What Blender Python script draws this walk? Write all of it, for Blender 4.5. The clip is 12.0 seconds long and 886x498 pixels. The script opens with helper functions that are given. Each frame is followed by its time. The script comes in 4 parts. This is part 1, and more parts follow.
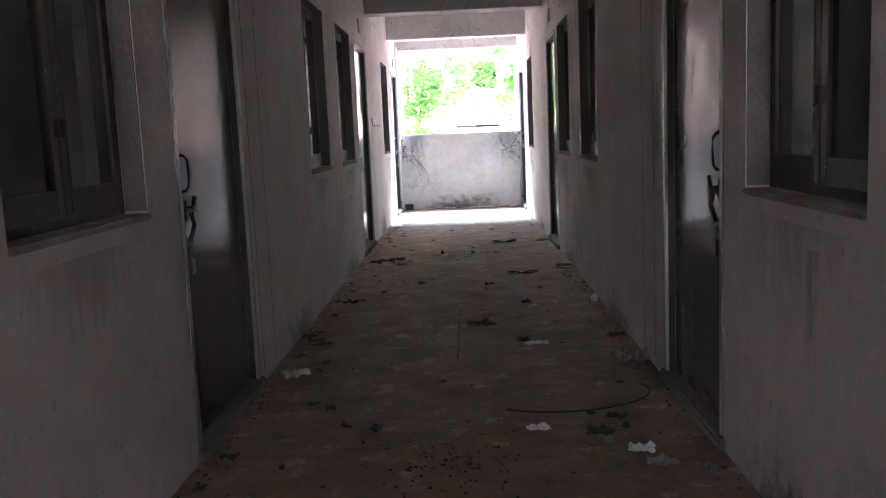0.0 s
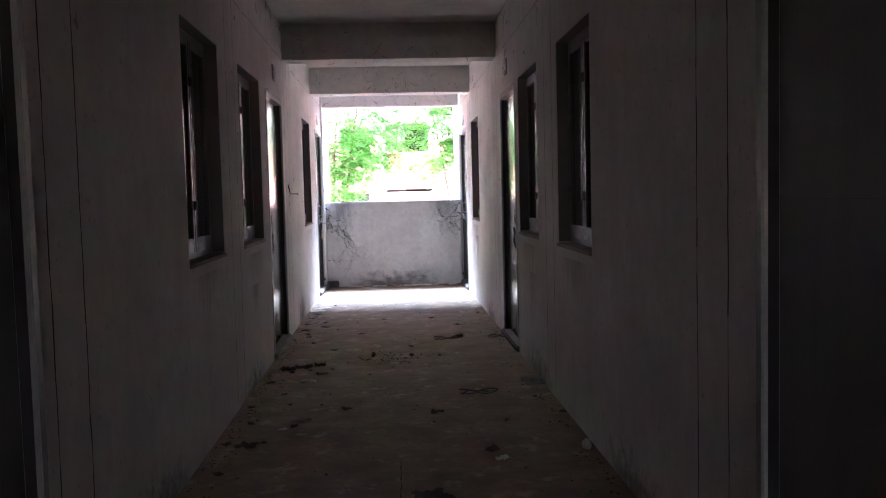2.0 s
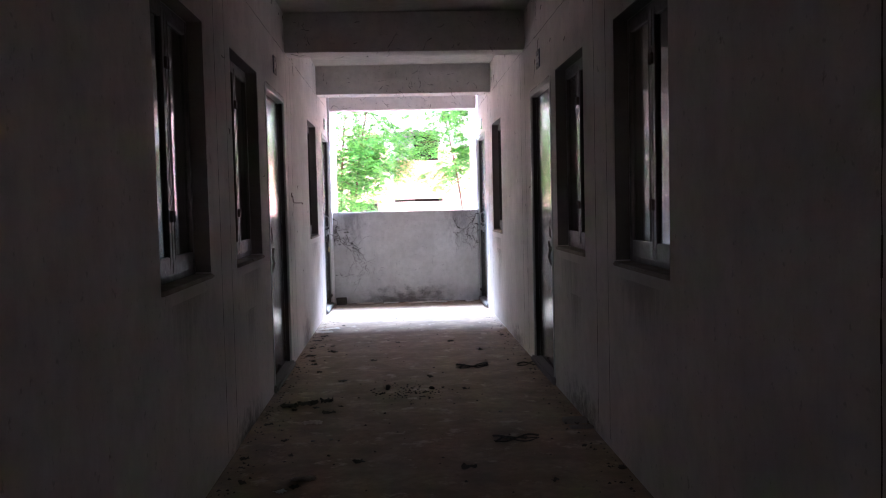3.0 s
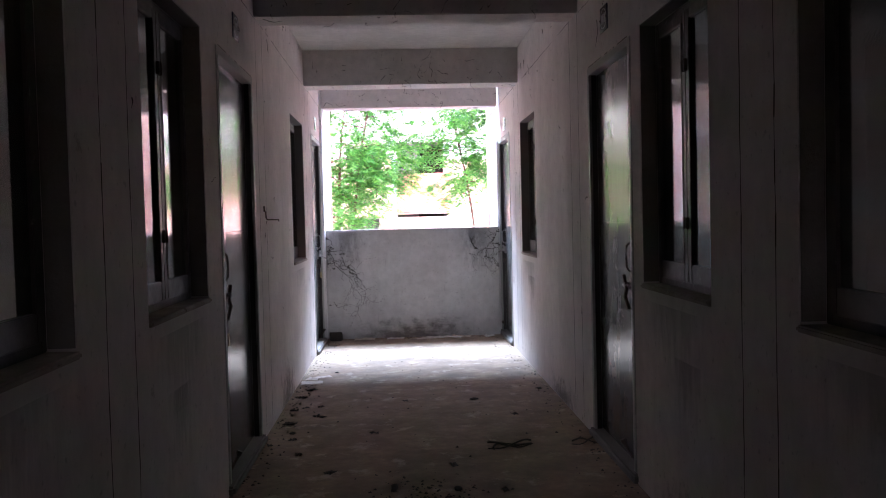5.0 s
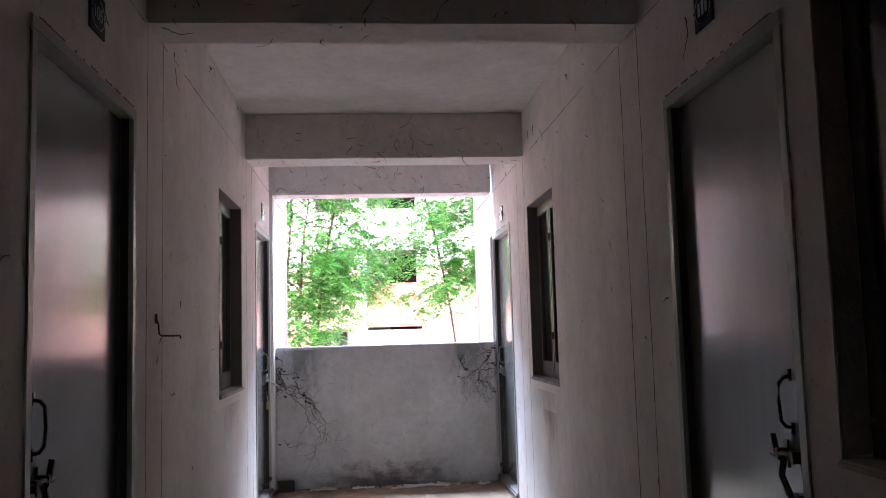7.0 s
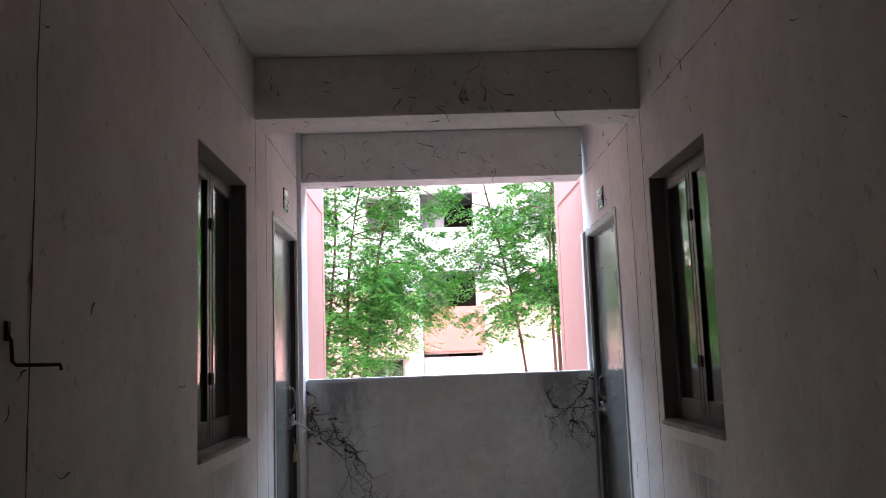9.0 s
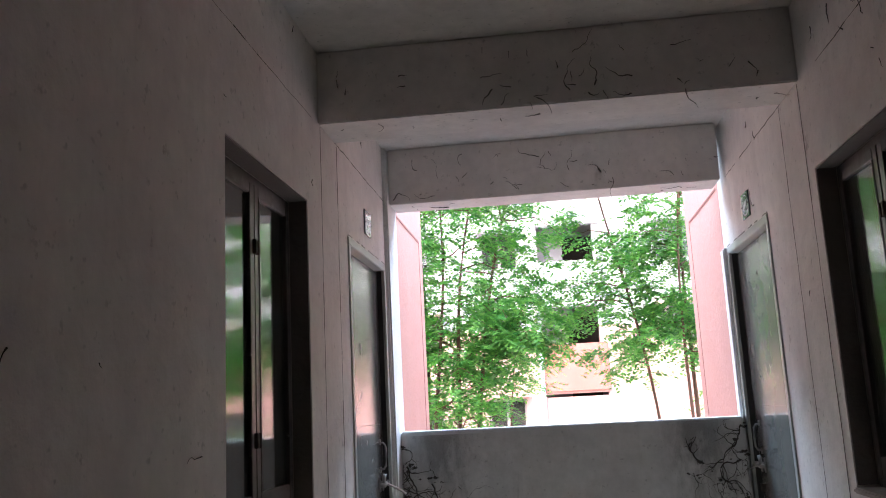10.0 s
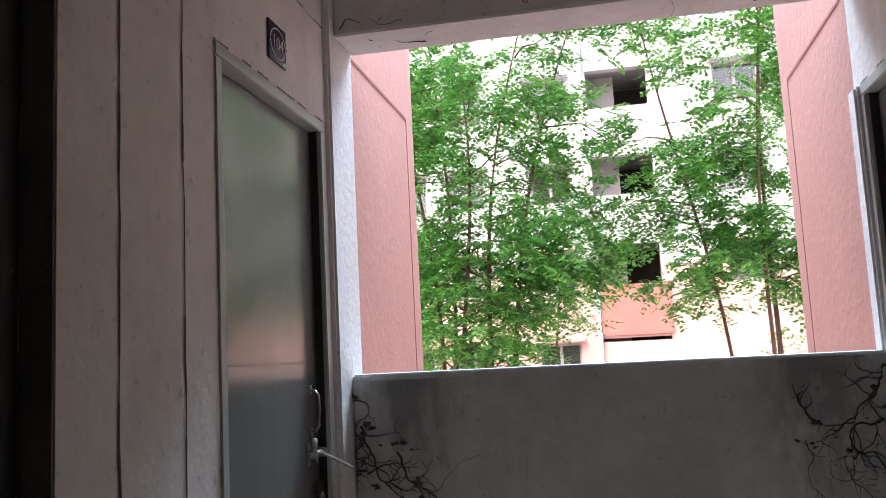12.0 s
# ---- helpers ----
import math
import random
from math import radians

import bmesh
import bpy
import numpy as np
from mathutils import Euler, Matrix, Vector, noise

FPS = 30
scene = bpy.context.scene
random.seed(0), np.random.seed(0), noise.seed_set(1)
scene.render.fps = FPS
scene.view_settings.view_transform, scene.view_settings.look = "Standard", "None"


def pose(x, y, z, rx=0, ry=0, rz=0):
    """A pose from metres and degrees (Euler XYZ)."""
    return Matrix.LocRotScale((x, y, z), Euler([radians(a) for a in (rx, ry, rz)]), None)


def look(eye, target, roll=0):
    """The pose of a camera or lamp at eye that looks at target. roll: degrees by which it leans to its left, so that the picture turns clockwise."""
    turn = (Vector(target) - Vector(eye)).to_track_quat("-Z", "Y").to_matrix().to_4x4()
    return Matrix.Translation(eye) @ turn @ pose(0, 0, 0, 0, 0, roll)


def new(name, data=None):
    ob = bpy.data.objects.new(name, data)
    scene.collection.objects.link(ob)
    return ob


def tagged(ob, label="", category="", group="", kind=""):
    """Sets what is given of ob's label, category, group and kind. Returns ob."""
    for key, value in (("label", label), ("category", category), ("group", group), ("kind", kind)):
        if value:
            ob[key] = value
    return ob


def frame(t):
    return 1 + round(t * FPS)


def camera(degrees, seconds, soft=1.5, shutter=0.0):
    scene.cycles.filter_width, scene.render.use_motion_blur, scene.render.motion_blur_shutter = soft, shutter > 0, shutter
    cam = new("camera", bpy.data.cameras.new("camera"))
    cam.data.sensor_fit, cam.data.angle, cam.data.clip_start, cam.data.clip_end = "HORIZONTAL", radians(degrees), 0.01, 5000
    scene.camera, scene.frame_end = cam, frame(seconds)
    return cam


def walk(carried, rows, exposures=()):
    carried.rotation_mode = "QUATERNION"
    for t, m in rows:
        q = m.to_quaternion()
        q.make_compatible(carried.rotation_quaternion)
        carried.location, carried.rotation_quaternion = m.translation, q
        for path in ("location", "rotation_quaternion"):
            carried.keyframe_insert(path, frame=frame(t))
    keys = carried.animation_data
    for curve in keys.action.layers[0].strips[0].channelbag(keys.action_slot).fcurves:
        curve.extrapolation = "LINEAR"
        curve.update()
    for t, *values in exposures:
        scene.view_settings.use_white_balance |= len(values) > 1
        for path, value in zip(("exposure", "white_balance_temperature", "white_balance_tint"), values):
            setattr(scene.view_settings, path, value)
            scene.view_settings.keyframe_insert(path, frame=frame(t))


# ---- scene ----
cam = camera(54.8, 12.0, soft=1.0)
PATH = [
    (0, (0.011, 0.448, 1.211), (-0.05, 2.429, 0.944), -2.5),
    (0.5, (0.012, 0.872, 1.207), (0.037, 2.855, 0.947), -2.1),
    (1, (-0.014, 1.32, 1.222), (0.046, 3.304, 0.972), -1.9),
    (1.5, (-0.12, 1.734, 1.265), (-0.028, 3.72, 1.048), -1.6),
    (2, (-0.071, 2.169, 1.307), (0.044, 4.162, 1.177), -1.4),
    (2.5, (-0.115, 2.618, 1.303), (-0.013, 4.612, 1.194), -1.4),
    (4.5, (-0.18, 4.459, 1.299), (-0.08, 6.455, 1.212), -1.3),
    (5, (-0.197, 4.934, 1.317), (-0.099, 6.93, 1.246), -1.4),
    (5.5, (-0.173, 5.405, 1.306), (-0.058, 7.401, 1.298), -1.6),
    (6, (-0.204, 5.887, 1.31), (-0.108, 7.883, 1.38), -1.6),
    (6.5, (-0.174, 6.358, 1.31), (-0.024, 8.345, 1.472), -1.5),
    (7, (-0.199, 6.857, 1.326), (-0.026, 8.84, 1.516), -1.6),
    (9, (-0.213, 8.637, 1.318), (-0.167, 10.62, 1.575), -2.0),
    (9.5, (-0.212, 9.055, 1.344), (-0.407, 11.016, 1.687), -2.8),
    (10, (-0.144, 9.47, 1.36), (-0.372, 11.424, 1.718), -2.9),
    (10.5, (-0.095, 9.914, 1.368), (-0.292, 11.871, 1.733), -3.0),
    (11, (-0.089, 10.336, 1.353), (-0.285, 12.292, 1.721), -3.1),
    (11.5, (-0.041, 10.796, 1.309), (-0.297, 12.751, 1.641), -3.1),
    (12, (-0.025, 11.254, 1.273), (-0.401, 13.203, 1.52), -2.9),
]
EXPOSURES = [(0.0, 5.95, 6100, 28), (1.0, 5.55, 6150, 28), (2.5, 4.9, 6100, 30), (5.0, 4.2, 6150, 30), (7.0, 4.05, 6300, 28), (9.0, 3.1, 6350, 22), (9.5, 3.3, 6400, 20), (10.5, 2.95, 6450, 19), (11.5, 2.45, 6650, 20), (12.0, 2.55, 6850, 21)]
walk(cam, [(t, look(eye, target, roll)) for t, eye, target, roll in PATH], EXPOSURES)


# ---- world and sun ----
SUN_ELEV, SUN_AZ = 50.0, 200.0        # degrees; azimuth clockwise from +y
world = bpy.data.worlds.new("sky")
scene.world = world
world.use_nodes = True
wn = world.node_tree.nodes
sky = wn.new("ShaderNodeTexSky")
sky.sky_type, sky.sun_disc = "NISHITA", False
sky.sun_elevation, sky.sun_rotation = radians(SUN_ELEV), radians(SUN_AZ)
sky.air_density, sky.dust_density = 1.0, 4.0
wn["Background"].inputs[1].default_value = 0.125
world.node_tree.links.new(sky.outputs[0], wn["Background"].inputs[0])
lamp = bpy.data.lights.new("sun", "SUN")
lamp.energy, lamp.angle, lamp.color = 0.15, radians(35), (1.0, 0.97, 0.93)
sun = new("sun", lamp)
az, el = radians(SUN_AZ), radians(SUN_ELEV)
sun.matrix_world = look((math.sin(az) * math.cos(el) * 40, math.cos(az) * math.cos(el) * 40, math.sin(el) * 40), (0, 0, 0))

# unseen lamp added as sky light between the pink wings into the corridor end
glow = bpy.data.lights.new("sky_fill_lamp", "AREA")
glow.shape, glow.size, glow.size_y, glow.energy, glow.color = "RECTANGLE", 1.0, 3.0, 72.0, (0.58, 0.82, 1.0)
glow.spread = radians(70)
new("sky_fill_lamp", glow).matrix_world = look((-0.06, 18.5, 8.0), (-0.06, 12.8, 0.9))

# ---- materials ----


def mat(name, col, col2=None, rough=0.8, metal=0.0, big=1.3, amount=0.6, grain=60.0, grain_amt=0.12, bump=0.15, bump_scale=45.0,
        streak=None, streak_amt=0.0, spots=None, spots_scale=7.0, spots_at=0.7, coat=0.0, spec=0.5, specks=0.0, rough_var=1.0, drips=0.0):
    """A painted or mineral surface: two tones in large clouds, fine grain, running streaks, spots and relief."""
    m = bpy.data.materials.new(name)
    m.use_nodes = True
    n, l = m.node_tree.nodes, m.node_tree.links
    b = n["Principled BSDF"]
    geo = n.new("ShaderNodeNewGeometry")
    pos = geo.outputs["Position"]

    def noise_tex(scale, detail=5.0, squash=None, rough_=0.6):
        t = n.new("ShaderNodeTexNoise")
        t.inputs["Scale"].default_value, t.inputs["Detail"].default_value, t.inputs["Roughness"].default_value = scale, detail, rough_
        if squash:
            mp = n.new("ShaderNodeMapping")
            mp.inputs["Scale"].default_value = squash
            l.new(pos, mp.inputs[0])
            l.new(mp.outputs[0], t.inputs[0])
        else:
            l.new(pos, t.inputs[0])
        return t.outputs["Fac"]

    def ramp(src, a, c, lo=0.0, hi=1.0):
        r = n.new("ShaderNodeMapRange")
        r.inputs[1].default_value, r.inputs[2].default_value, r.inputs[3].default_value, r.inputs[4].default_value = a, c, lo, hi
        l.new(src, r.inputs[0])
        return r.outputs[0]

    def mix(fac, a, c):
        x = n.new("ShaderNodeMix")
        x.data_type = "RGBA"
        l.new(fac, x.inputs[0])
        for sock, v in ((x.inputs[6], a), (x.inputs[7], c)):
            if isinstance(v, tuple):
                sock.default_value = (*v, 1)
            else:
                l.new(v, sock)
        return x.outputs[2]

    col2 = col2 or tuple(c * 0.7 for c in col)
    out = mix(ramp(noise_tex(big), 0.35, 0.7, 0, amount), col, col2)
    out = mix(ramp(noise_tex(grain, 3.0), 0.35, 0.75, 0, grain_amt * 2), out, tuple(c * 0.55 for c in col))
    if streak:
        out = mix(ramp(noise_tex(1.0, 4.0, (5, 5, 0.45), 0.75), 0.48, 0.78, 0, streak_amt), out, streak)
    if specks:
        out = mix(ramp(noise_tex(specks, 2.0), 0.65, 0.74, 0, 0.45), out, tuple(c * 0.4 for c in col))
    if spots:
        out = mix(ramp(noise_tex(spots_scale, 6.0, None, 0.7), spots_at, spots_at + 0.08, 0, 0.85), out, spots)
    l.new(out, b.inputs["Base Color"])
    if drips:
        out = mix(ramp(noise_tex(1.0, 5.0, (26, 26, 3.2), 0.65), 0.63, 0.70, 0, drips), out, tuple(c * 0.28 for c in col))
        l.new(out, b.inputs["Base Color"])
    b.inputs["Roughness"].default_value = rough
    if rough_var:
        l.new(ramp(noise_tex(big * 3), 0.3, 0.7, rough - 0.08 * rough_var, min(1.0, rough + 0.1 * rough_var)), b.inputs["Roughness"])
    b.inputs["Metallic"].default_value = metal
    b.inputs["Specular IOR Level"].default_value = spec
    b.inputs["Coat Weight"].default_value = coat
    if bump:
        bp = n.new("ShaderNodeBump")
        bp.inputs["Strength"].default_value, bp.inputs["Distance"].default_value = bump, 0.01
        l.new(noise_tex(bump_scale, 6.0), bp.inputs["Height"])
        l.new(bp.outputs[0], b.inputs["Normal"])
    return m


PLASTER = mat("limewashed_plaster", (0.82, 0.775, 0.74), (0.66, 0.62, 0.59), 0.9, big=1.9, amount=0.9, grain=11, grain_amt=0.13, streak=(0.46, 0.41, 0.385), streak_amt=0.22, spots=(0.30, 0.25, 0.22), spots_scale=6, spots_at=0.66, drips=0.07, bump=0.4, bump_scale=20, specks=30.0)
SOFFIT = mat("beam_plaster", (0.80, 0.765, 0.735), (0.64, 0.61, 0.585), 0.9, big=2.2, amount=0.85, grain=14, grain_amt=0.16, spots=(0.26, 0.23, 0.21), spots_scale=11, spots_at=0.67, bump=0.25, bump_scale=16, specks=38.0)
PARAPET = mat("stained_parapet", (0.66, 0.65, 0.64), (0.52, 0.51, 0.505), 0.9, big=2.4, amount=0.9, grain=16, grain_amt=0.18, streak=(0.30, 0.285, 0.275), streak_amt=0.22, drips=0.28, spots=(0.20, 0.18, 0.17), spots_scale=9, spots_at=0.67, bump=0.5, bump_scale=18, specks=34.0)
WHITE_EDGE = mat("white_paint", (0.78, 0.78, 0.78), (0.66, 0.65, 0.64), 0.8, spots=(0.4, 0.37, 0.35), spots_scale=25, spots_at=0.68, bump=0.4, bump_scale=30, specks=42.0)
FLOOR = mat("dusty_cement", (0.36, 0.25, 0.165), (0.175, 0.122, 0.084), 0.88, big=3.6, amount=1.0, grain=16, grain_amt=0.35, spots=(0.44, 0.34, 0.255), spots_scale=5.5, spots_at=0.57, bump=0.4, bump_scale=14, specks=24.0)
SILL_CEMENT = mat("sill_cement", (0.46, 0.41, 0.37), (0.27, 0.21, 0.165), 0.9, big=6, amount=0.9, spots=(0.14, 0.10, 0.08), spots_scale=14, spots_at=0.62, bump=0.6, bump_scale=30)
REVEAL = mat("grey_cement", (0.22, 0.20, 0.19), (0.14, 0.128, 0.12), 0.9, bump=0.4)
REBATE_SHADE = mat("rebate_shade", (0.018, 0.016, 0.016), (0.03, 0.027, 0.026), 0.6, bump=0.1)
JOINT = mat("dark_crack", (0.07, 0.055, 0.045), None, 0.95, bump=0)
PINK_JOINT = mat("red_groove", (0.30, 0.10, 0.07), None, 0.9, bump=0)
PINK = mat("pink_paint", (0.54, 0.26, 0.21), (0.47, 0.215, 0.17), 0.85, spots=(0.42, 0.17, 0.13), spots_scale=11, spots_at=0.7, bump=0.35, bump_scale=25, specks=42.0)
PINK_FAR = mat("pale_pink_render", (0.60, 0.375, 0.335), (0.52, 0.30, 0.27), 0.9, big=0.5, streak=(0.46, 0.27, 0.22), streak_amt=0.25, bump=0.1)
PINK_DEEP = mat("deep_pink_render", (0.44, 0.165, 0.135), (0.37, 0.13, 0.105), 0.9, big=0.7, bump=0.1)
WHITE_FAR = mat("white_render", (0.53, 0.55, 0.57), (0.45, 0.46, 0.475), 0.9, big=0.4, streak=(0.42, 0.42, 0.42), streak_amt=0.3, bump=0.1)
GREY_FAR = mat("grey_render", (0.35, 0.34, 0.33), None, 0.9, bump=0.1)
DOOR = mat("grey_green_enamel", (0.20, 0.205, 0.19), (0.145, 0.148, 0.138), 0.18, metal=0.2, big=2.2, amount=0.5, grain_amt=0.07, streak=(0.13, 0.12, 0.11), streak_amt=0.45, drips=0.18, bump=0.035, bump_scale=7, spec=0.75, rough_var=0.8)
FRAME = mat("door_frame_enamel", (0.44, 0.46, 0.43), (0.34, 0.35, 0.33), 0.4, spots=(0.2, 0.17, 0.15), spots_scale=18, spots_at=0.68, bump=0.15)
ALU = mat("bronze_window_metal", (0.075, 0.062, 0.055), (0.045, 0.037, 0.033), 0.36, big=7, spots=(0.36, 0.35, 0.32), spots_scale=16, spots_at=0.63, bump=0.12, spec=0.6)
IRON = mat("dark_iron", (0.07, 0.062, 0.058), (0.14, 0.085, 0.06), 0.5, metal=0.7, big=14, bump=0.3)
STEEL = mat("dull_steel", (0.42, 0.41, 0.40), (0.28, 0.26, 0.25), 0.4, metal=0.8, big=12, bump=0.15)
BRASS = mat("padlock_brass", (0.45, 0.37, 0.22), None, 0.4, metal=0.8, bump=0.1)
RUST = mat("rusty_steel", (0.10, 0.055, 0.035), (0.05, 0.04, 0.035), 0.8, metal=0.2, big=20, bump=0.5)
NAVY = mat("navy_plate", (0.035, 0.04, 0.075), (0.055, 0.06, 0.1), 0.12, bump=0.02)
LETTER = mat("white_lettering", (0.75, 0.76, 0.78), None, 0.5, bump=0)
PAPER = mat("dirty_paper", (0.80, 0.77, 0.73), (0.62, 0.58, 0.53), 0.9, big=15, bump=0.2)
CARD = mat("brown_card", (0.62, 0.52, 0.43), (0.48, 0.38, 0.30), 0.9, big=9, bump=0.2)
CHIP = mat("mortar_crumb", (0.24, 0.21, 0.185), (0.13, 0.11, 0.10), 0.95, big=11, bump=0.4)
DARK_LITTER_AND_VOID = mat("dry_leaf_litter_and_void", (0.055, 0.045, 0.038), (0.09, 0.07, 0.05), 0.9, big=12, bump=0.3)
PLASTIC = mat("clear_dirty_plastic", (0.26, 0.25, 0.24), (0.10, 0.095, 0.09), 0.3, big=20, bump=0.3)
COBWEB = mat("sooty_web", (0.05, 0.043, 0.04), None, 0.95, bump=0)
ROOT = mat("dried_creeper", (0.06, 0.052, 0.048), (0.11, 0.09, 0.08), 0.95, big=25, bump=0.3)
BARK = mat("grey_brown_bark", (0.20, 0.13, 0.09), (0.12, 0.08, 0.055), 0.9, big=9, bump=0.6)
EARTH = mat("bare_earth", (0.50, 0.45, 0.39), (0.38, 0.33, 0.27), 0.95, big=0.6, bump=0.3)
PIPE_WHITE = mat("pvc_white", (0.78, 0.78, 0.78), None, 0.4, bump=0)
PIPE_BLUE = mat("pvc_pale_blue", (0.45, 0.62, 0.72), None, 0.4, bump=0)


def glass_material():
    """Ribbed obscure glass: a fine ripple breaks up what it mirrors."""
    m = bpy.data.materials.new("ribbed_glass")
    m.use_nodes = True
    n, l = m.node_tree.nodes, m.node_tree.links
    b = n["Principled BSDF"]
    b.inputs["Base Color"].default_value = (0.55, 0.60, 0.58, 1)
    b.inputs["Roughness"].default_value = 0.03
    b.inputs["Transmission Weight"].default_value = 0.95
    b.inputs["IOR"].default_value = 1.6
    geo = n.new("ShaderNodeNewGeometry")
    w = n.new("ShaderNodeTexWave")
    w.bands_direction = "DIAGONAL"
    w.inputs["Scale"].default_value, w.inputs["Distortion"].default_value, w.inputs["Detail"].default_value = 30.0, 1.2, 1.0
    l.new(geo.outputs["Position"], w.inputs[0])
    bp = n.new("ShaderNodeBump")
    bp.inputs["Strength"].default_value, bp.inputs["Distance"].default_value = 0.018, 0.002
    l.new(w.outputs["Fac"], bp.inputs["Height"])
    l.new(bp.outputs[0], b.inputs["Normal"])
    return m


GLASS = glass_material()


def stain_material(name, col, fade_up, strength, squash, axis=1):
    """Dried dirt with a ragged edge that lies on a wall: grain breaks it up, one edge is sharp and the other runs out."""
    m = bpy.data.materials.new(name)
    m.use_nodes = True
    n, l = m.node_tree.nodes, m.node_tree.links
    b = n["Principled BSDF"]
    b.inputs["Base Color"].default_value = (*col, 1)
    b.inputs["Roughness"].default_value = 0.95
    tc = n.new("ShaderNodeTexCoord")
    sep = n.new("ShaderNodeSeparateXYZ")
    l.new(tc.outputs["Generated"], sep.inputs[0])

    def op(kind, a, c):
        x = n.new("ShaderNodeMath")
        x.operation = kind
        x.use_clamp = kind == "MULTIPLY"
        for i, v in enumerate((a, c)):
            if isinstance(v, (int, float)):
                x.inputs[i].default_value = v
            else:
                l.new(v, x.inputs[i])
        return x.outputs[0]

    v = sep.outputs[2]
    run = op("SUBTRACT", 1.0, v) if fade_up else v
    u = sep.outputs[axis]
    ends = op("MULTIPLY", op("MULTIPLY", u, op("SUBTRACT", 1.0, u)), 4.0)
    geo = n.new("ShaderNodeNewGeometry")
    mp = n.new("ShaderNodeMapping")
    mp.inputs["Scale"].default_value = squash
    l.new(geo.outputs["Position"], mp.inputs[0])
    t = n.new("ShaderNodeTexNoise")
    t.inputs["Scale"].default_value, t.inputs["Detail"].default_value, t.inputs["Roughness"].default_value = 1.0, 6.0, 0.7
    l.new(mp.outputs[0], t.inputs[0])
    body = op("ADD", t.outputs["Fac"], op("MULTIPLY", op("MULTIPLY", run, ends), 0.38))
    r = n.new("ShaderNodeMapRange")
    r.inputs[1].default_value, r.inputs[2].default_value, r.inputs[4].default_value = 0.60, 0.84, strength
    l.new(body, r.inputs[0])
    clear = n.new("ShaderNodeBsdfTransparent")
    mx = n.new("ShaderNodeMixShader")
    edge = op("MULTIPLY", op("MULTIPLY", ends, op("MULTIPLY", run, 3.0)), r.outputs[0])
    l.new(edge, mx.inputs[0])
    l.new(clear.outputs[0], mx.inputs[1])
    l.new(b.outputs[0], mx.inputs[2])
    l.new(mx.outputs[0], n["Material Output"].inputs[0])
    return m


MUD = stain_material("dried_mud", (0.22, 0.15, 0.10), True, 0.5, (13, 13, 12))
FOOT_DIRT = stain_material("damp_dirt", (0.14, 0.105, 0.08), True, 0.6, (7, 7, 11), 0)
SMUDGE = stain_material("black_smudge", (0.07, 0.062, 0.058), False, 0.38, (16, 16, 6), 0)
SOOT = stain_material("sooty_drips", (0.10, 0.085, 0.075), False, 0.22, (24, 24, 4))


def leaf_material():
    m = bpy.data.materials.new("green_leaf")
    m.use_nodes = True
    n, l = m.node_tree.nodes, m.node_tree.links
    b = n["Principled BSDF"]
    geo = n.new("ShaderNodeNewGeometry")
    r = n.new("ShaderNodeValToRGB")
    r.color_ramp.elements[0].color = (0.050, 0.185, 0.055, 1)
    r.color_ramp.elements[1].color = (0.20, 0.50, 0.10, 1)
    l.new(geo.outputs["Random Per Island"], r.inputs[0])
    l.new(r.outputs[0], b.inputs["Base Color"])
    b.inputs["Roughness"].default_value = 0.36
    t = n.new("ShaderNodeBsdfTranslucent")
    r2 = n.new("ShaderNodeValToRGB")
    r2.color_ramp.elements[0].color = (0.085, 0.36, 0.085, 1)
    r2.color_ramp.elements[1].color = (0.26, 0.65, 0.14, 1)
    l.new(geo.outputs["Random Per Island"], r2.inputs[0])
    l.new(r2.outputs[0], t.inputs[0])
    mx = n.new("ShaderNodeMixShader")
    mx.inputs[0].default_value = 0.55
    l.new(b.outputs[0], mx.inputs[1])
    l.new(t.outputs[0], mx.inputs[2])
    l.new(mx.outputs[0], n["Material Output"].inputs[0])
    return m


LEAF = leaf_material()

# ---- mesh helpers ----
ORIGIN = {}


class Shape:
    """Vertices and faces gathered in world coordinates."""

    def __init__(self):
        self.v, self.f = [], []

    def quad(self, *pts):
        k = len(self.v)
        self.v += [tuple(p) for p in pts]
        self.f.append(tuple(range(k, k + len(pts))))
        return self

    def box(self, x0, x1, y0, y1, z0, z1):
        x0, x1, y0, y1, z0, z1 = min(x0, x1), max(x0, x1), min(y0, y1), max(y0, y1), min(z0, z1), max(z0, z1)
        k = len(self.v)
        self.v += [(x, y, z) for z in (z0, z1) for y in (y0, y1) for x in (x0, x1)]
        self.f += [tuple(k + i for i in q) for q in ((0, 2, 3, 1), (4, 5, 7, 6), (0, 1, 5, 4), (2, 6, 7, 3), (0, 4, 6, 2), (1, 3, 7, 5))]
        return self

    def tube(self, pts, r, sides=6, r_end=None, caps=True):
        pts = [Vector(p) for p in pts]
        r_end = r if r_end is None else r_end
        k0, n = len(self.v), len(pts)
        for i, p in enumerate(pts):
            d = (pts[min(i + 1, n - 1)] - pts[max(i - 1, 0)]).normalized()
            a = d.orthogonal().normalized() if abs(d.z) > 0.99 else d.cross(Vector((0, 0, 1))).normalized()
            c = d.cross(a)
            rr = r + (r_end - r) * i / max(1, n - 1)
            self.v += [tuple(p + a * math.cos(2 * math.pi * s / sides) * rr + c * math.sin(2 * math.pi * s / sides) * rr) for s in range(sides)]
        for i in range(n - 1):
            for s in range(sides):
                t = (s + 1) % sides
                self.f.append((k0 + i * sides + s, k0 + i * sides + t, k0 + (i + 1) * sides + t, k0 + (i + 1) * sides + s))
        if caps:
            self.f.append(tuple(k0 + s for s in reversed(range(sides))))
            self.f.append(tuple(k0 + (n - 1) * sides + s for s in range(sides)))
        return self


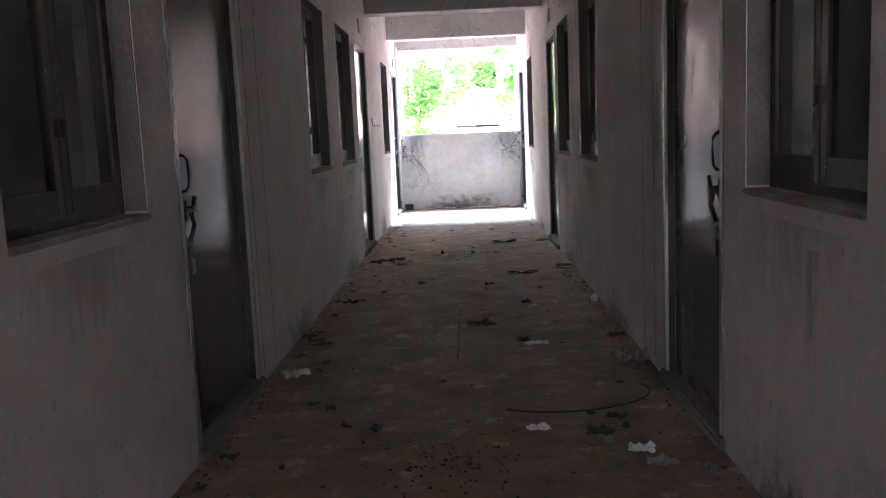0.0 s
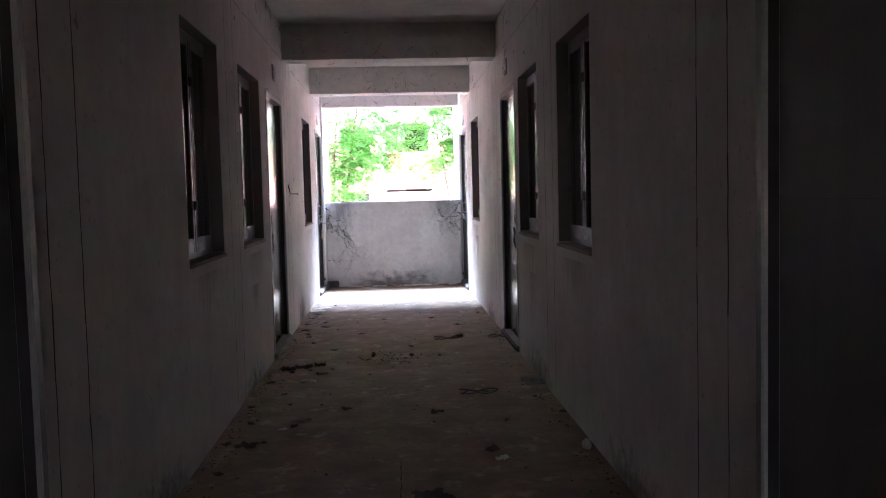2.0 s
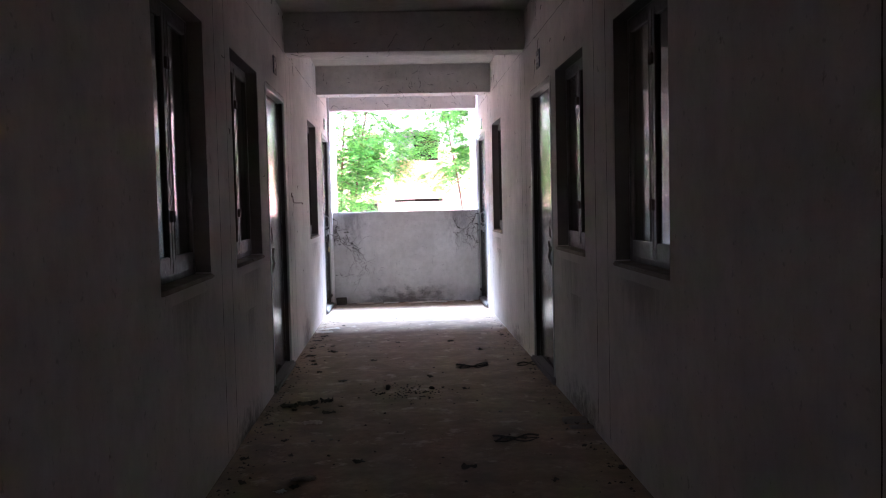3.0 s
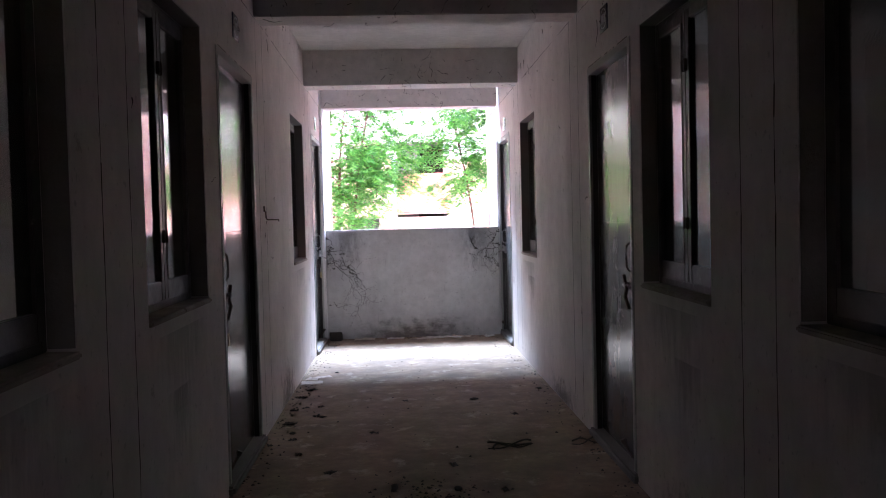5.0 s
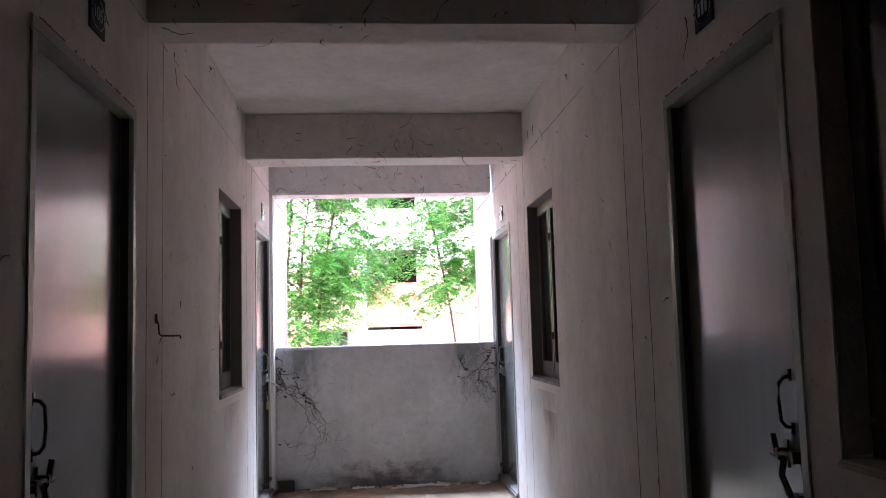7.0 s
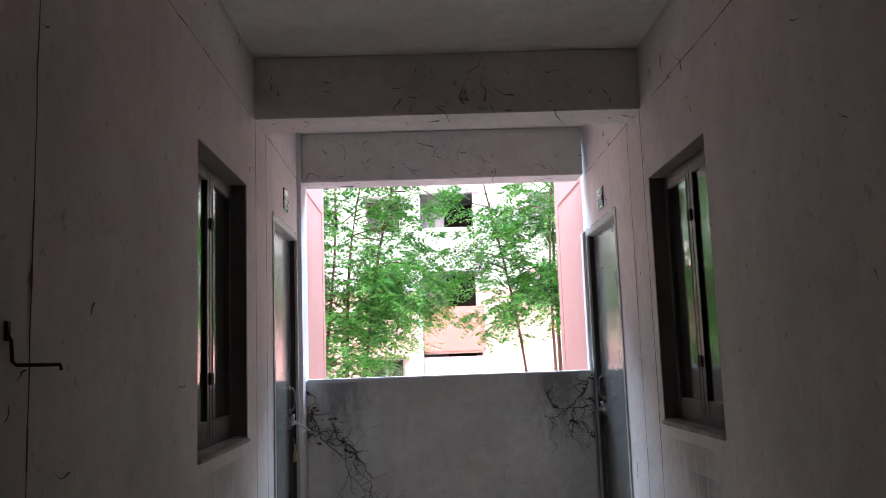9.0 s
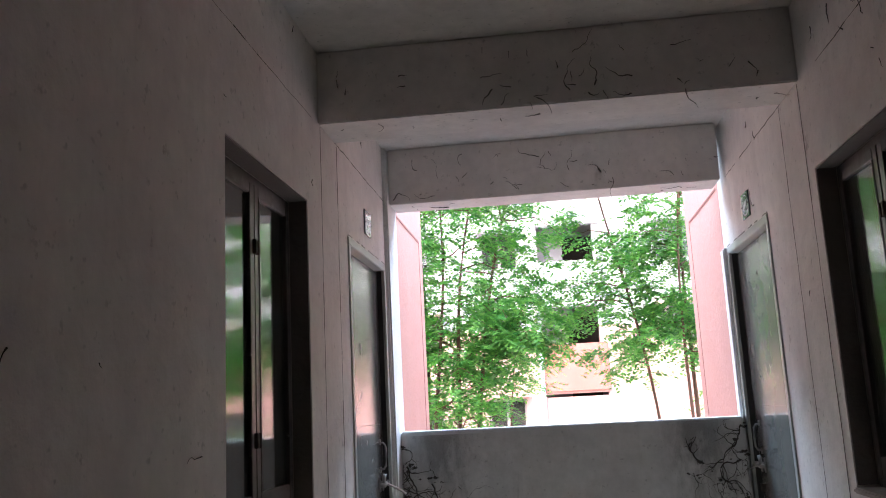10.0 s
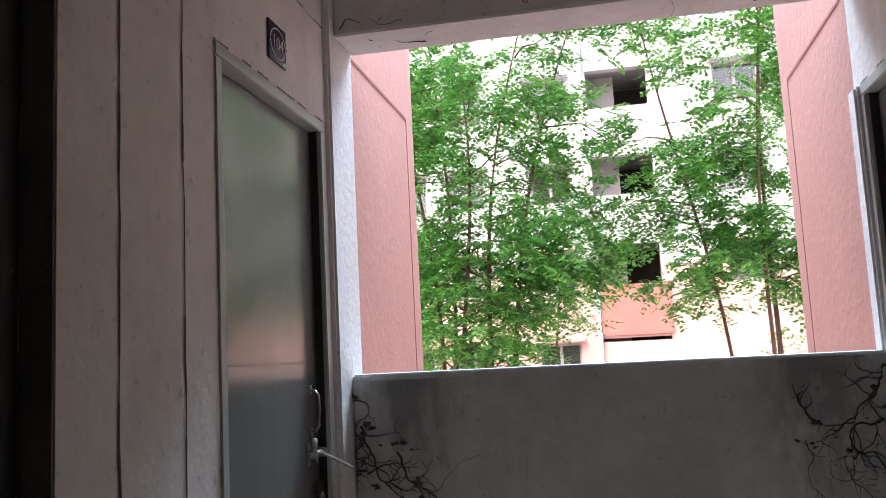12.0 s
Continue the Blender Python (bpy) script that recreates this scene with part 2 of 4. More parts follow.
def mesh_of(name, shape, material, origin=(0, 0, 0), bevel=0.0, smooth=False, fix=True):
    me = bpy.data.meshes.new(name)
    o = Vector(origin)
    me.from_pydata([tuple(Vector(p) - o) for p in shape.v], [], shape.f)
    if fix or bevel:
        bm = bmesh.new()
        bm.from_mesh(me)
        if fix:
            bmesh.ops.recalc_face_normals(bm, faces=bm.faces)
        if bevel:
            bmesh.ops.bevel(bm, geom=list(bm.edges), offset=bevel, segments=2, affect="EDGES", clamp_overlap=True)
        bm.to_mesh(me)
        bm.free()
    if smooth:
        me.polygons.foreach_set("use_smooth", [True] * len(me.polygons))
    me.materials.append(material)
    me.update()
    return me


def thing(name, label, category, at=(0, 0, 0), kind="", group="", shape=None, material=None, bevel=0.0, smooth=False, fix=True):
    """A top-level thing: a mesh, or an Empty at its base."""
    ob = new(name, mesh_of(name, shape, material, at, bevel, smooth, fix) if shape else None)
    ob.location = at
    ORIGIN[ob.name] = at
    return tagged(ob, label, category, group, kind)


def part(name, shape, material, parent, label="", bevel=0.0, smooth=False, fix=True):
    o = ORIGIN[parent.name]
    ob = new(name, mesh_of(name, shape, material, o, bevel, smooth, fix))
    ob.parent = parent
    ORIGIN[ob.name] = o
    return tagged(ob, label)


def wobbly(a, b, steps, amp, rng):
    a, b = Vector(a), Vector(b)
    return [a.lerp(b, i / steps) + Vector([rng.uniform(-amp, amp) if 0 < i < steps else 0 for _ in range(3)]) for i in range(steps + 1)]


# ---- the plan, in metres: the corridor runs along y ----
XL, XR = -1.055, 0.928
WALL = 0.20
Y0, Y1 = -5.0, 14.62
Y_WING = 15.86
CEIL = 2.89
BEAM = 2.565
GROUND = -3.2
# unseen height added to the wings and upper wall to block sky light
SKY_BLOCK_TOP = 11.0
# (y of the near edge, y of the far edge)
DOORS_L = [(3.57, 4.57), (9.07, 10.06), (13.38, 14.29)]
DOORS_R = [(3.52, 4.46), (9.02, 9.95), (13.58, 14.53)]
WINDOWS_L = [(2.38, 3.27), (6.34, 7.22), (7.86, 8.77), (11.82, 12.70)]
WINDOWS_R = [(2.43, 3.29), (6.43, 7.30), (7.99, 8.87), (11.97, 12.83)]
DOOR_TOP, SILL, HEAD = 2.175, 0.97, 2.19
BEAMS = [(1.87, 2.13), (4.64, 4.90), (7.42, 7.68), (10.20, 10.45), (12.885, 13.17)]


def wall_panel(x0, x1, y0, y1, z0, z1, holes):
    """A wall of thickness x0..x1 with openings (ya, yb, za, zb) through it, reveals included."""
    s = Shape()
    ys = sorted({y0, y1, *(h[0] for h in holes), *(h[1] for h in holes)})
    zs = sorted({z0, z1, *(h[2] for h in holes), *(h[3] for h in holes)})

    def solid(i, j):
        if not (0 <= i < len(ys) - 1 and 0 <= j < len(zs) - 1):
            return False
        y, z = (ys[i] + ys[i + 1]) / 2, (zs[j] + zs[j + 1]) / 2
        return not any(a < y < b and c < z < d for a, b, c, d in holes)

    for i in range(len(ys) - 1):
        for j in range(len(zs) - 1):
            if not solid(i, j):
                continue
            a, b, c, d = ys[i], ys[i + 1], zs[j], zs[j + 1]
            s.quad((x0, a, c), (x0, a, d), (x0, b, d), (x0, b, c))
            s.quad((x1, a, c), (x1, b, c), (x1, b, d), (x1, a, d))
            if not solid(i - 1, j):
                s.quad((x0, a, c), (x1, a, c), (x1, a, d), (x0, a, d))
            if not solid(i + 1, j):
                s.quad((x0, b, c), (x0, b, d), (x1, b, d), (x1, b, c))
            if not solid(i, j - 1):
                s.quad((x0, a, c), (x0, b, c), (x1, b, c), (x1, a, c))
            if not solid(i, j + 1):
                s.quad((x0, a, d), (x1, a, d), (x1, b, d), (x0, b, d))
    bm = bmesh.new()
    for p in s.v:
        bm.verts.new(p)
    bm.verts.ensure_lookup_table()
    for f in s.f:
        bm.faces.new([bm.verts[i] for i in f])
    bmesh.ops.remove_doubles(bm, verts=bm.verts, dist=1e-5)
    out = Shape()
    bm.verts.index_update()
    out.v = [tuple(v.co) for v in bm.verts]
    out.f = [tuple(v.index for v in f.verts) for f in bm.faces]
    bm.free()
    return out


# ---- floor, walls, ceiling ----
floor = thing("floor", "dusty brown cement floor with stains and litter", "floor", kind="structure", material=FLOOR,
              shape=Shape().box(-4.4, 4.3, Y0, Y1, -0.16, 0))
walls = {}
for side, x, d, doors, windows in (("left", XL, -1, DOORS_L, WINDOWS_L), ("right", XR, 1, DOORS_R, WINDOWS_R)):
    holes = [(a, b, 0.0, DOOR_TOP) for a, b in doors] + [(a, b, SILL, HEAD) for a, b in windows]
    walls[side] = thing("wall_" + side, "streaked off-white limewashed plaster corridor wall", "wall", kind="structure", material=PLASTER,
                        shape=wall_panel(min(x, x + d * WALL), max(x, x + d * WALL), Y0, Y1 - 0.30, 0.001, CEIL - 0.001, holes if doors[-1][1] < 14.32 else [h for h in holes if h[1] < 14.4] + [(doors[-1][0], Y1 - 0.30, 0.001, DOOR_TOP)]))
    # the white-painted end of the wall beside the parapet
    edge = doors[-1][1] if doors[-1][1] > 14.32 else Y1 - 0.30
    thing("wall_end_" + side, "rough white-painted wall end beside the parapet", "wall", kind="structure", material=WHITE_EDGE,
          bevel=0.01, shape=Shape().box(x - d * 0.026, x + d * WALL, edge + 0.001, Y1, 0.001, DOOR_TOP) if edge > 14.33 else Shape().box(x - d * 0.026, x + d * WALL, edge + 0.001, Y1, 0.001, CEIL - 0.001))
    if edge > 14.33:
        thing("wall_head_" + side, "off-white plaster above the last door", "wall", kind="structure", material=PLASTER,
              shape=Shape().box(x, x + d * WALL, Y1 - 0.299, Y1, DOOR_TOP + 0.001, CEIL - 0.001))
    # the pink wing that carries on outside; its unseen top keeps sky light off
    wing = thing("wall_wing_" + side, "salmon pink painted outer wall with a scored groove", "wall", kind="structure", material=PINK,
                 shape=Shape().box(x, x + d * WALL, Y1 + 0.001, Y_WING, GROUND, SKY_BLOCK_TOP))
    for pts in ([(Y1 + 0.06, 2.565), (15.70, 2.565)], [(15.70, 2.565), (15.74, GROUND + 0.1)]):
        rng = random.Random(5)
        (ya, za), (yb, zb) = pts
        if za == zb:
            part("groove", Shape().box(x - d * 0.003, x + d * 0.004, ya, yb, za - 0.007, za + 0.007), PINK_JOINT, wing)
        else:
            part("groove", Shape().box(x - d * 0.002, x + d * 0.004, ya - 0.004, ya + 0.004, zb, za - 0.008), PINK_JOINT, wing)
    thing("wall_front_" + side, "salmon pink painted front of the wing", "wall", kind="structure", material=PINK,
          shape=Shape().box(x + d * (WALL + 0.001), d * 4.4, Y_WING - 0.2, Y_WING, GROUND, SKY_BLOCK_TOP))
    thing("wall_room_" + side, "plain plaster wall of the unlit rooms", "wall", kind="structure", material=PLASTER,
          shape=Shape().box(d * 4.2, d * 4.399, Y0, Y_WING - 0.201, 0.001, CEIL - 0.001))
    thing("ceiling_room_" + side, "plain slab over the unlit rooms", "ceiling", kind="structure", material=SOFFIT,
          shape=Shape().box(x + d * (WALL + 0.001), d * 4.4, Y0, Y_WING - 0.201, CEIL, CEIL + 0.16))
    thing("floor_room_" + side, "plain floor of the end room", "floor", kind="structure", material=FLOOR,
          shape=Shape().box(x + d * (WALL + 0.001), d * 4.4, Y1 + 0.001, Y_WING - 0.201, -0.16, 0))
# unseen wall; its hatch is added to let light in from behind
back = wall_panel(Y0 - 0.2, Y0 - 0.001, -4.4, 4.4, 0.0, CEIL, [(XL + 0.05, XR - 0.05, 2.20, BEAM)])
back.v = [(y, x, z) for x, y, z in back.v]
thing("wall_back", "plain plaster wall closing the corridor, with an added hatch for light", "wall", kind="structure", material=PLASTER, shape=back)
thing("ceiling", "off-white plastered corridor ceiling", "ceiling", kind="structure", material=SOFFIT,
      shape=Shape().box(XL - WALL, XR + WALL, Y0, Y1, CEIL, CEIL + 0.16))
beam_obs = []
for k, (a, b) in enumerate(BEAMS):
    beam_obs.append(thing("beam", "off-white plastered concrete ceiling beam with cobwebs", "beam", kind="structure", group="corridor beams", material=SOFFIT,
                          bevel=0.006, shape=Shape().box(XL + 0.001, XR - 0.001, a, b, BEAM, CEIL - 0.001)))
beam_obs.append(thing("beam", "off-white edge beam over the open corridor end", "beam", kind="structure", group="corridor beams", material=SOFFIT,
                      bevel=0.006, shape=Shape().box(XL + 0.027, XR - 0.027, 14.385, Y1, 2.55, CEIL - 0.001)))
# out of view, carried up to cut the sky light on the wings
thing("wall_upper", "unseen off-white wall of the storey above, raised to block sky light", "wall", kind="structure", material=WHITE_EDGE,
      shape=Shape().box(XL + 0.001, XR - 0.001, 14.46, Y1, CEIL + 0.161, SKY_BLOCK_TOP))
parapet = thing("parapet", "grey-white plastered parapet wall with dark runs", "wall", kind="structure", material=PARAPET, bevel=0.008,
                shape=Shape().box(XL + 0.027, XR - 0.027, 14.465, Y1 - 0.01, 0.001, 1.215))

# scored plaster joints where columns and beams lie in the walls
for side, x, d in (("left", XL, -1), ("right", XR, 1)):
    rng = random.Random(3 if side == "left" else 4)
    for a, b in BEAMS:
        for y in (a + 0.02, b + 0.02):
            if any(p - 0.01 < y < q + 0.01 for p, q in (DOORS_L if d < 0 else DOORS_R) + (WINDOWS_L if d < 0 else WINDOWS_R)):
                continue
            s = Shape()
            pts = wobbly((x, y, 0.05), (x, y + 0.01, BEAM - 0.002), 26, 0.003, rng)
            for p, q in zip(pts, pts[1:]):
                w = rng.uniform(0.0022, 0.005)
                s.quad((x - d * 0.002, p.y - w, p.z), (x - d * 0.002, p.y + w, p.z), (x - d * 0.002, q.y + w, q.z), (x - d * 0.002, q.y - w, q.z))
            part("joint", s, JOINT, walls[side])
    spans = [(b, c) for (_, b), (c, _) in zip(BEAMS, BEAMS[1:] + [(14.385, 0)])]
    for a, b in spans:
        s = Shape()
        pts = wobbly((x, a, BEAM + 0.004), (x, b, BEAM - 0.004), 22, 0.004, rng)
        for p, q in zip(pts, pts[1:]):
            if rng.random() < 0.12:
                continue
            w = rng.uniform(0.001, 0.003)
            s.quad((x - d * 0.002, p.y, p.z - w), (x - d * 0.002, p.y, p.z + w), (x - d * 0.002, q.y, q.z + w), (x - d * 0.002, q.y, q.z - w))
        part("joint", s, JOINT, walls[side])

# broken plaster edges round the door frames
for side, x, d, doors in (("left", XL, -1, DOORS_L), ("right", XR, 1, DOORS_R)):
    rng = random.Random(9)
    for a, c in doors:
        runs = [((a - 0.003, 0.06), (a - 0.003, DOOR_TOP + 0.004)), ((a, DOOR_TOP + 0.004), (c, DOOR_TOP + 0.004)), ((c + 0.003, 0.06), (c + 0.003, DOOR_TOP + 0.004))]
        for (ya, za), (yb, zb) in runs:
            s = Shape()
            n = 40
            for i in range(n):
                if rng.random() < 0.25:
                    continue
                t, u = i / n, (i + 1) / n
                w, v = rng.uniform(0.001, 0.007), rng.uniform(0.001, 0.007)
                p, q = (ya + (yb - ya) * t, za + (zb - za) * t), (ya + (yb - ya) * u, za + (zb - za) * u)
                f = x - d * 0.0025
                if za == zb:
                    s.quad((f, p[0], p[1] - 0.003), (f, q[0], q[1] - 0.003), (f, q[0], q[1] + v), (f, p[0], p[1] + w))
                else:
                    s.quad((f, p[0] - w * 0.6, p[1]), (f, p[0] + w * 0.6, p[1]), (f, q[0] + v * 0.6, q[1]), (f, q[0] - v * 0.6, q[1]))
            part("broken_edge", s, REVEAL, walls[side])

# ---- doors ----


def door(k, x, d, ya, yb, handle_near, padlock):
    """A recessed steel door: frame, leaf, pull handle, sliding bolt with hasp, threshold, floor bolt."""
    th = thing("door_%d" % k, "closed grey-green steel door, bolted" + (" and padlocked" if padlock else "") + ", in a steel frame", "door", at=(x, (ya + yb) / 2, 0), kind="structure", group="corridor doors")
    fw, out = 0.042, 0.006

    def bx(a, b, y0, y1, z0, z1):      # a, b: depth into the wall
        return Shape().box(x + d * a, x + d * b, y0, y1, z0, z1)

    fr = bx(-out, 0.16, ya, ya + fw, 0.05, DOOR_TOP - fw)
    part("frame_post", fr, FRAME, th, bevel=0.004)
    part("frame_post", bx(-out, 0.16, yb - fw, yb, 0.05, DOOR_TOP - fw), FRAME, th, bevel=0.004)
    part("frame_head", bx(-out, 0.16, ya, yb, DOOR_TOP - fw, DOOR_TOP - 0.001), FRAME, th, bevel=0.004)
    part("threshold", bx(-0.03, 0.16, ya - 0.02, yb + 0.02, 0.001, 0.05), REVEAL, th, "worn cement threshold", bevel=0.012)
    leaf = part("leaf", bx(0.04, 0.075, ya + fw + 0.002, yb - fw - 0.002, 0.055, DOOR_TOP - fw - 0.003), DOOR, th, "grey-green enamelled steel leaf", bevel=0.004)
    # near-black strips put the recess shade into the rebate's colour
    for a, c in ((ya + fw + 0.0005, ya + fw + 0.004), (yb - fw - 0.004, yb - fw - 0.0005)):
        part("rebate", bx(0.010, 0.0395, a, c, 0.052, DOOR_TOP - fw - 0.002), REBATE_SHADE, th, "dark strip painting shade into the frame rebate")
    rng = random.Random(k)
    part("seam", bx(0.0392, 0.041, ya + fw + 0.004, yb - fw - 0.004, 1.272, 1.2735), IRON, leaf)
    sgn = 1 if handle_near else -1
    ye = (ya + fw) if handle_near else (yb - fw)        # the opening edge
    ye += sgn * 0.045 if handle_near else 0.0
    f = x + d * 0.04                                   # face of the leaf
    n = -d
    hy = ye + sgn * 0.075
    h = Shape().tube([(f + n * 0.004, hy, 1.172), (f + n * 0.02, hy, 1.17), (f + n * 0.032, hy + sgn * 0.003, 1.155), (f + n * 0.035, hy + sgn * 0.004, 1.10),
                      (f + n * 0.032, hy + sgn * 0.003, 1.05), (f + n * 0.02, hy, 1.034), (f + n * 0.004, hy, 1.032)], 0.0058, 8)
    h.box(f, f + n * 0.005, hy - 0.009, hy + 0.009, 1.16, 1.192).box(f, f + n * 0.005, hy - 0.009, hy + 0.009, 1.012, 1.044)
    part("handle", h, IRON if handle_near else STEEL, leaf, "iron pull handle", smooth=True)
    # sliding bolt
    zb = 0.955
    b = Shape().tube([(f + n * 0.024, ye - sgn * 0.03, zb), (f + n * 0.024, ye + sgn * 0.16, zb)], 0.011, 8)
    b.tube([(f + n * 0.024, ye + sgn * 0.13, zb - 0.01), (f + n * 0.034, ye + sgn * 0.13, zb + 0.055)], 0.009, 8)
    part("bolt", b, STEEL if not handle_near else IRON, leaf, "round sliding bolt", smooth=True)
    for yy in (0.03, 0.115):
        st = Shape().box(f, f + n * 0.035, ye + sgn * yy - 0.011, ye + sgn * yy + 0.011, zb - 0.016, zb + 0.016)
        st.box(f, f + n * 0.006, ye + sgn * yy - 0.012, ye + sgn * yy + 0.012, zb - 0.04, zb + 0.04)
        part("staple", st, IRON if handle_near else STEEL, leaf, bevel=0.002)
    hasp = Shape().tube([(f + n * 0.03, ye + sgn * 0.075, zb), (f + n * 0.045, ye + sgn * 0.068, zb - 0.05), (f + n * 0.03, ye + sgn * 0.05, zb - 0.115)], 0.010, 6)
    if not handle_near:
        hasp = Shape().tube([(f + n * 0.03, ye + sgn * 0.06, zb), (f + n * 0.075, ye + sgn * 0.02, zb - 0.03), (f + n * 0.12, ye - sgn * 0.02, zb - 0.065)], 0.0065, 6)
    part("hasp", hasp, IRON if handle_near else STEEL, leaf, "swinging steel hasp")
    lock = Shape().box(f, f + n * 0.022, ye + sgn * 0.02, ye + sgn * 0.07, zb - 0.145, zb - 0.10)
    part("lock_plate", lock, IRON, leaf, "black lock plate", bevel=0.003)
    if padlock:
        py = ye + sgn * 0.05
        part("padlock", Shape().box(f + n * 0.018, f + n * 0.036, py - 0.022, py + 0.022, zb - 0.245, zb - 0.18), BRASS if d < 0 else IRON, leaf, "small brass padlock" if d < 0 else "small dark padlock", bevel=0.004)
        part("shackle", Shape().tube([(f + n * 0.027, py - 0.012, zb - 0.18), (f + n * 0.027, py - 0.012, zb - 0.15), (f + n * 0.027, py, zb - 0.138), (f + n * 0.027, py + 0.012, zb - 0.15), (f + n * 0.027, py + 0.012, zb - 0.18)], 0.004, 6), STEEL, leaf)
    # foot bolt that leans out at the bottom
    fy = ye + sgn * 0.10
    part("foot_bolt", Shape().tube([(f + n * 0.01, fy, 0.075), (f + n * 0.05, fy + sgn * 0.02, 0.15)], 0.008, 6).tube([(f + n * 0.047, fy + sgn * 0.02, 0.145), (f + n * 0.056, fy + sgn * 0.022, 0.165)], 0.015, 8), IRON, leaf, "black foot bolt")
    return th


for k, (a, b) in enumerate(DOORS_L):
    door(1 + k, XL, -1, a, b, k < 2, True)
for k, (a, b) in enumerate(DOORS_R):
    door(4 + k, XR, 1, a, b, k < 2, k == 0)

# ---- windows ----


def window(k, x, d, ya, yb):
    """A recessed two-leaf metal window with ribbed glass on a cement sill."""
    th = thing("window_%d" % k, "closed two-leaf bronze metal window with ribbed glass", "window", at=(x, (ya + yb) / 2, SILL), kind="structure", group="corridor windows")
    rng = random.Random(40 + k)

    def bx(a, b, y0, y1, z0, z1):
        return Shape().box(x + d * a, x + d * b, y0, y1, z0, z1)

    e = 0.0015
    for a, b in ((ya + e, ya + 0.006), (yb - 0.006, yb - e)):
        part("reveal", bx(0.004, 0.075, a, b, SILL + 0.03, HEAD - 0.002), REVEAL, th, "grey cement reveal")
    part("reveal", bx(0.004, 0.075, ya + 0.0065, yb - 0.0065, HEAD - 0.0065, HEAD - e), REVEAL, th, "grey cement reveal")
    part("window_sill", bx(-0.014, 0.15, ya + e, yb - e, SILL + e, SILL + 0.022), SILL_CEMENT, th, "worn cement sill", bevel=0.006)
    z0, z1, w = SILL + 0.0225, HEAD - 0.007, 0.032
    y0, y1 = ya + 0.007, yb - 0.007
    fa, fb = 0.075, 0.14
    fr = part("window_frame", bx(fa, fb, y0, y0 + w, z0, z1).box(x + d * fa, x + d * fb, y1 - w, y1, z0, z1)
              .box(x + d * fa, x + d * fb, y0 + w, y1 - w, z0, z0 + w).box(x + d * fa, x + d * fb, y0 + w, y1 - w, z1 - w, z1), ALU, th, "bronze metal outer frame", bevel=0.0025)
    mid = (y0 + y1) / 2
    for j, (a, b) in enumerate(((y0 + w + 0.002, mid - 0.003), (mid + 0.003, y1 - w - 0.002))):
        st, sa, sb = 0.040, 0.066, 0.098
        c0, c1 = z0 + w + 0.002, z1 - w - 0.002
        sash = part("sash", bx(sa, sb, a, a + st, c0, c1).box(x + d * sa, x + d * sb, b - st, b, c0, c1)
                    .box(x + d * sa, x + d * sb, a + st, b - st, c0, c0 + 0.075).box(x + d * sa, x + d * sb, a + st, b - st, c1 - st, c1), ALU, th, "bronze metal casement leaf", bevel=0.003)
        part("pane", bx(0.077, 0.081, a + st - 0.004, b - st + 0.004, c0 + 0.071, c1 - st + 0.004), GLASS, sash, "ribbed obscure glass")
        part("glazing_bead", bx(sa - 0.003, sa + 0.009, a + st - 0.002, a + st + 0.008, c0 + 0.075, c1 - st).box(x + d * (sa - 0.003), x + d * (sa + 0.009), b - st - 0.008, b - st + 0.002, c0 + 0.075, c1 - st), ALU, sash, bevel=0.002)
        for zz in (0.22, 0.8):
            zc = c0 + (c1 - c0) * zz
            yy = a + 0.012 if j else b - 0.012
            part("catch", bx(sa - 0.014, sa + 0.004, yy - 0.006, yy + 0.006, zc - 0.025, zc + 0.025), IRON, sash, "small catch", bevel=0.002)
    return th


for k, (a, b) in enumerate(WINDOWS_L):
    window(1 + k, XL, -1, a, b)
for k, (a, b) in enumerate(WINDOWS_R):
    window(5 + k, XR, 1, a, b)

# ---- number plates over the doors ----


def plate(x, d, yc, zc, number):
    w, h = 0.150, 0.135
    lab = "navy door number plate reading %s in a white oval" % number if number else "navy door number plate with a worn unreadable number"
    th = thing("number_plate", lab, "sign", at=(x, yc, zc), group="number plates", material=NAVY, bevel=0.002,
               shape=Shape().box(x - d * 0.0005, x - d * 0.008, yc - w / 2, yc + w / 2, zc - h / 2, zc + h / 2))
    f = x - d * 0.0092
    ring = Shape()
    for i in range(40):
        a0, a1 = 2 * math.pi * i / 40, 2 * math.pi * (i + 1) / 40
        ring.quad(*[(f, yc + math.cos(a) * r, zc + math.sin(a) * r * 0.8) for a, r in ((a0, 0.066), (a1, 0.066), (a1, 0.061), (a0, 0.061))])
    part("ring", ring, LETTER, th, "white painted oval")
    if number:
        cu = bpy.data.curves.new("number", "FONT")
        cu.body, cu.size, cu.align_x, cu.align_y, cu.extrude = number, 0.062, "CENTER", "CENTER", 0.0004
        cu.materials.append(LETTER)
        t = new("number", cu)
        t.parent = th
        t.matrix_basis = Matrix.Translation((-d * 0.0095, 0, 0)) @ Euler((radians(90), 0, radians(90 if d < 0 else -90))).to_matrix().to_4x4()
        tagged(t, "white numerals")
    else:
        for i in (-1, 0, 1):
            part("numeral_bar", Shape().box(f, f - d * 0.0006, yc + i * 0.03 - 0.009, yc + i * 0.03 + 0.009, zc - 0.024, zc + 0.024), LETTER, th, "worn white numeral")
    for i in (-1, 1):
        part("screw", Shape().tube([(x - d * 0.007, yc + i * 0.068, zc), (x - d * 0.012, yc + i * 0.068, zc)], 0.004, 8), IRON, th)


plate(XL, -1, 13.838, 2.325, "104")
plate(XL, -1, 9.59, 2.365, "105")
plate(XR, 1, 13.967, 2.30, "")
plate(XR, 1, 9.52, 2.37, "")

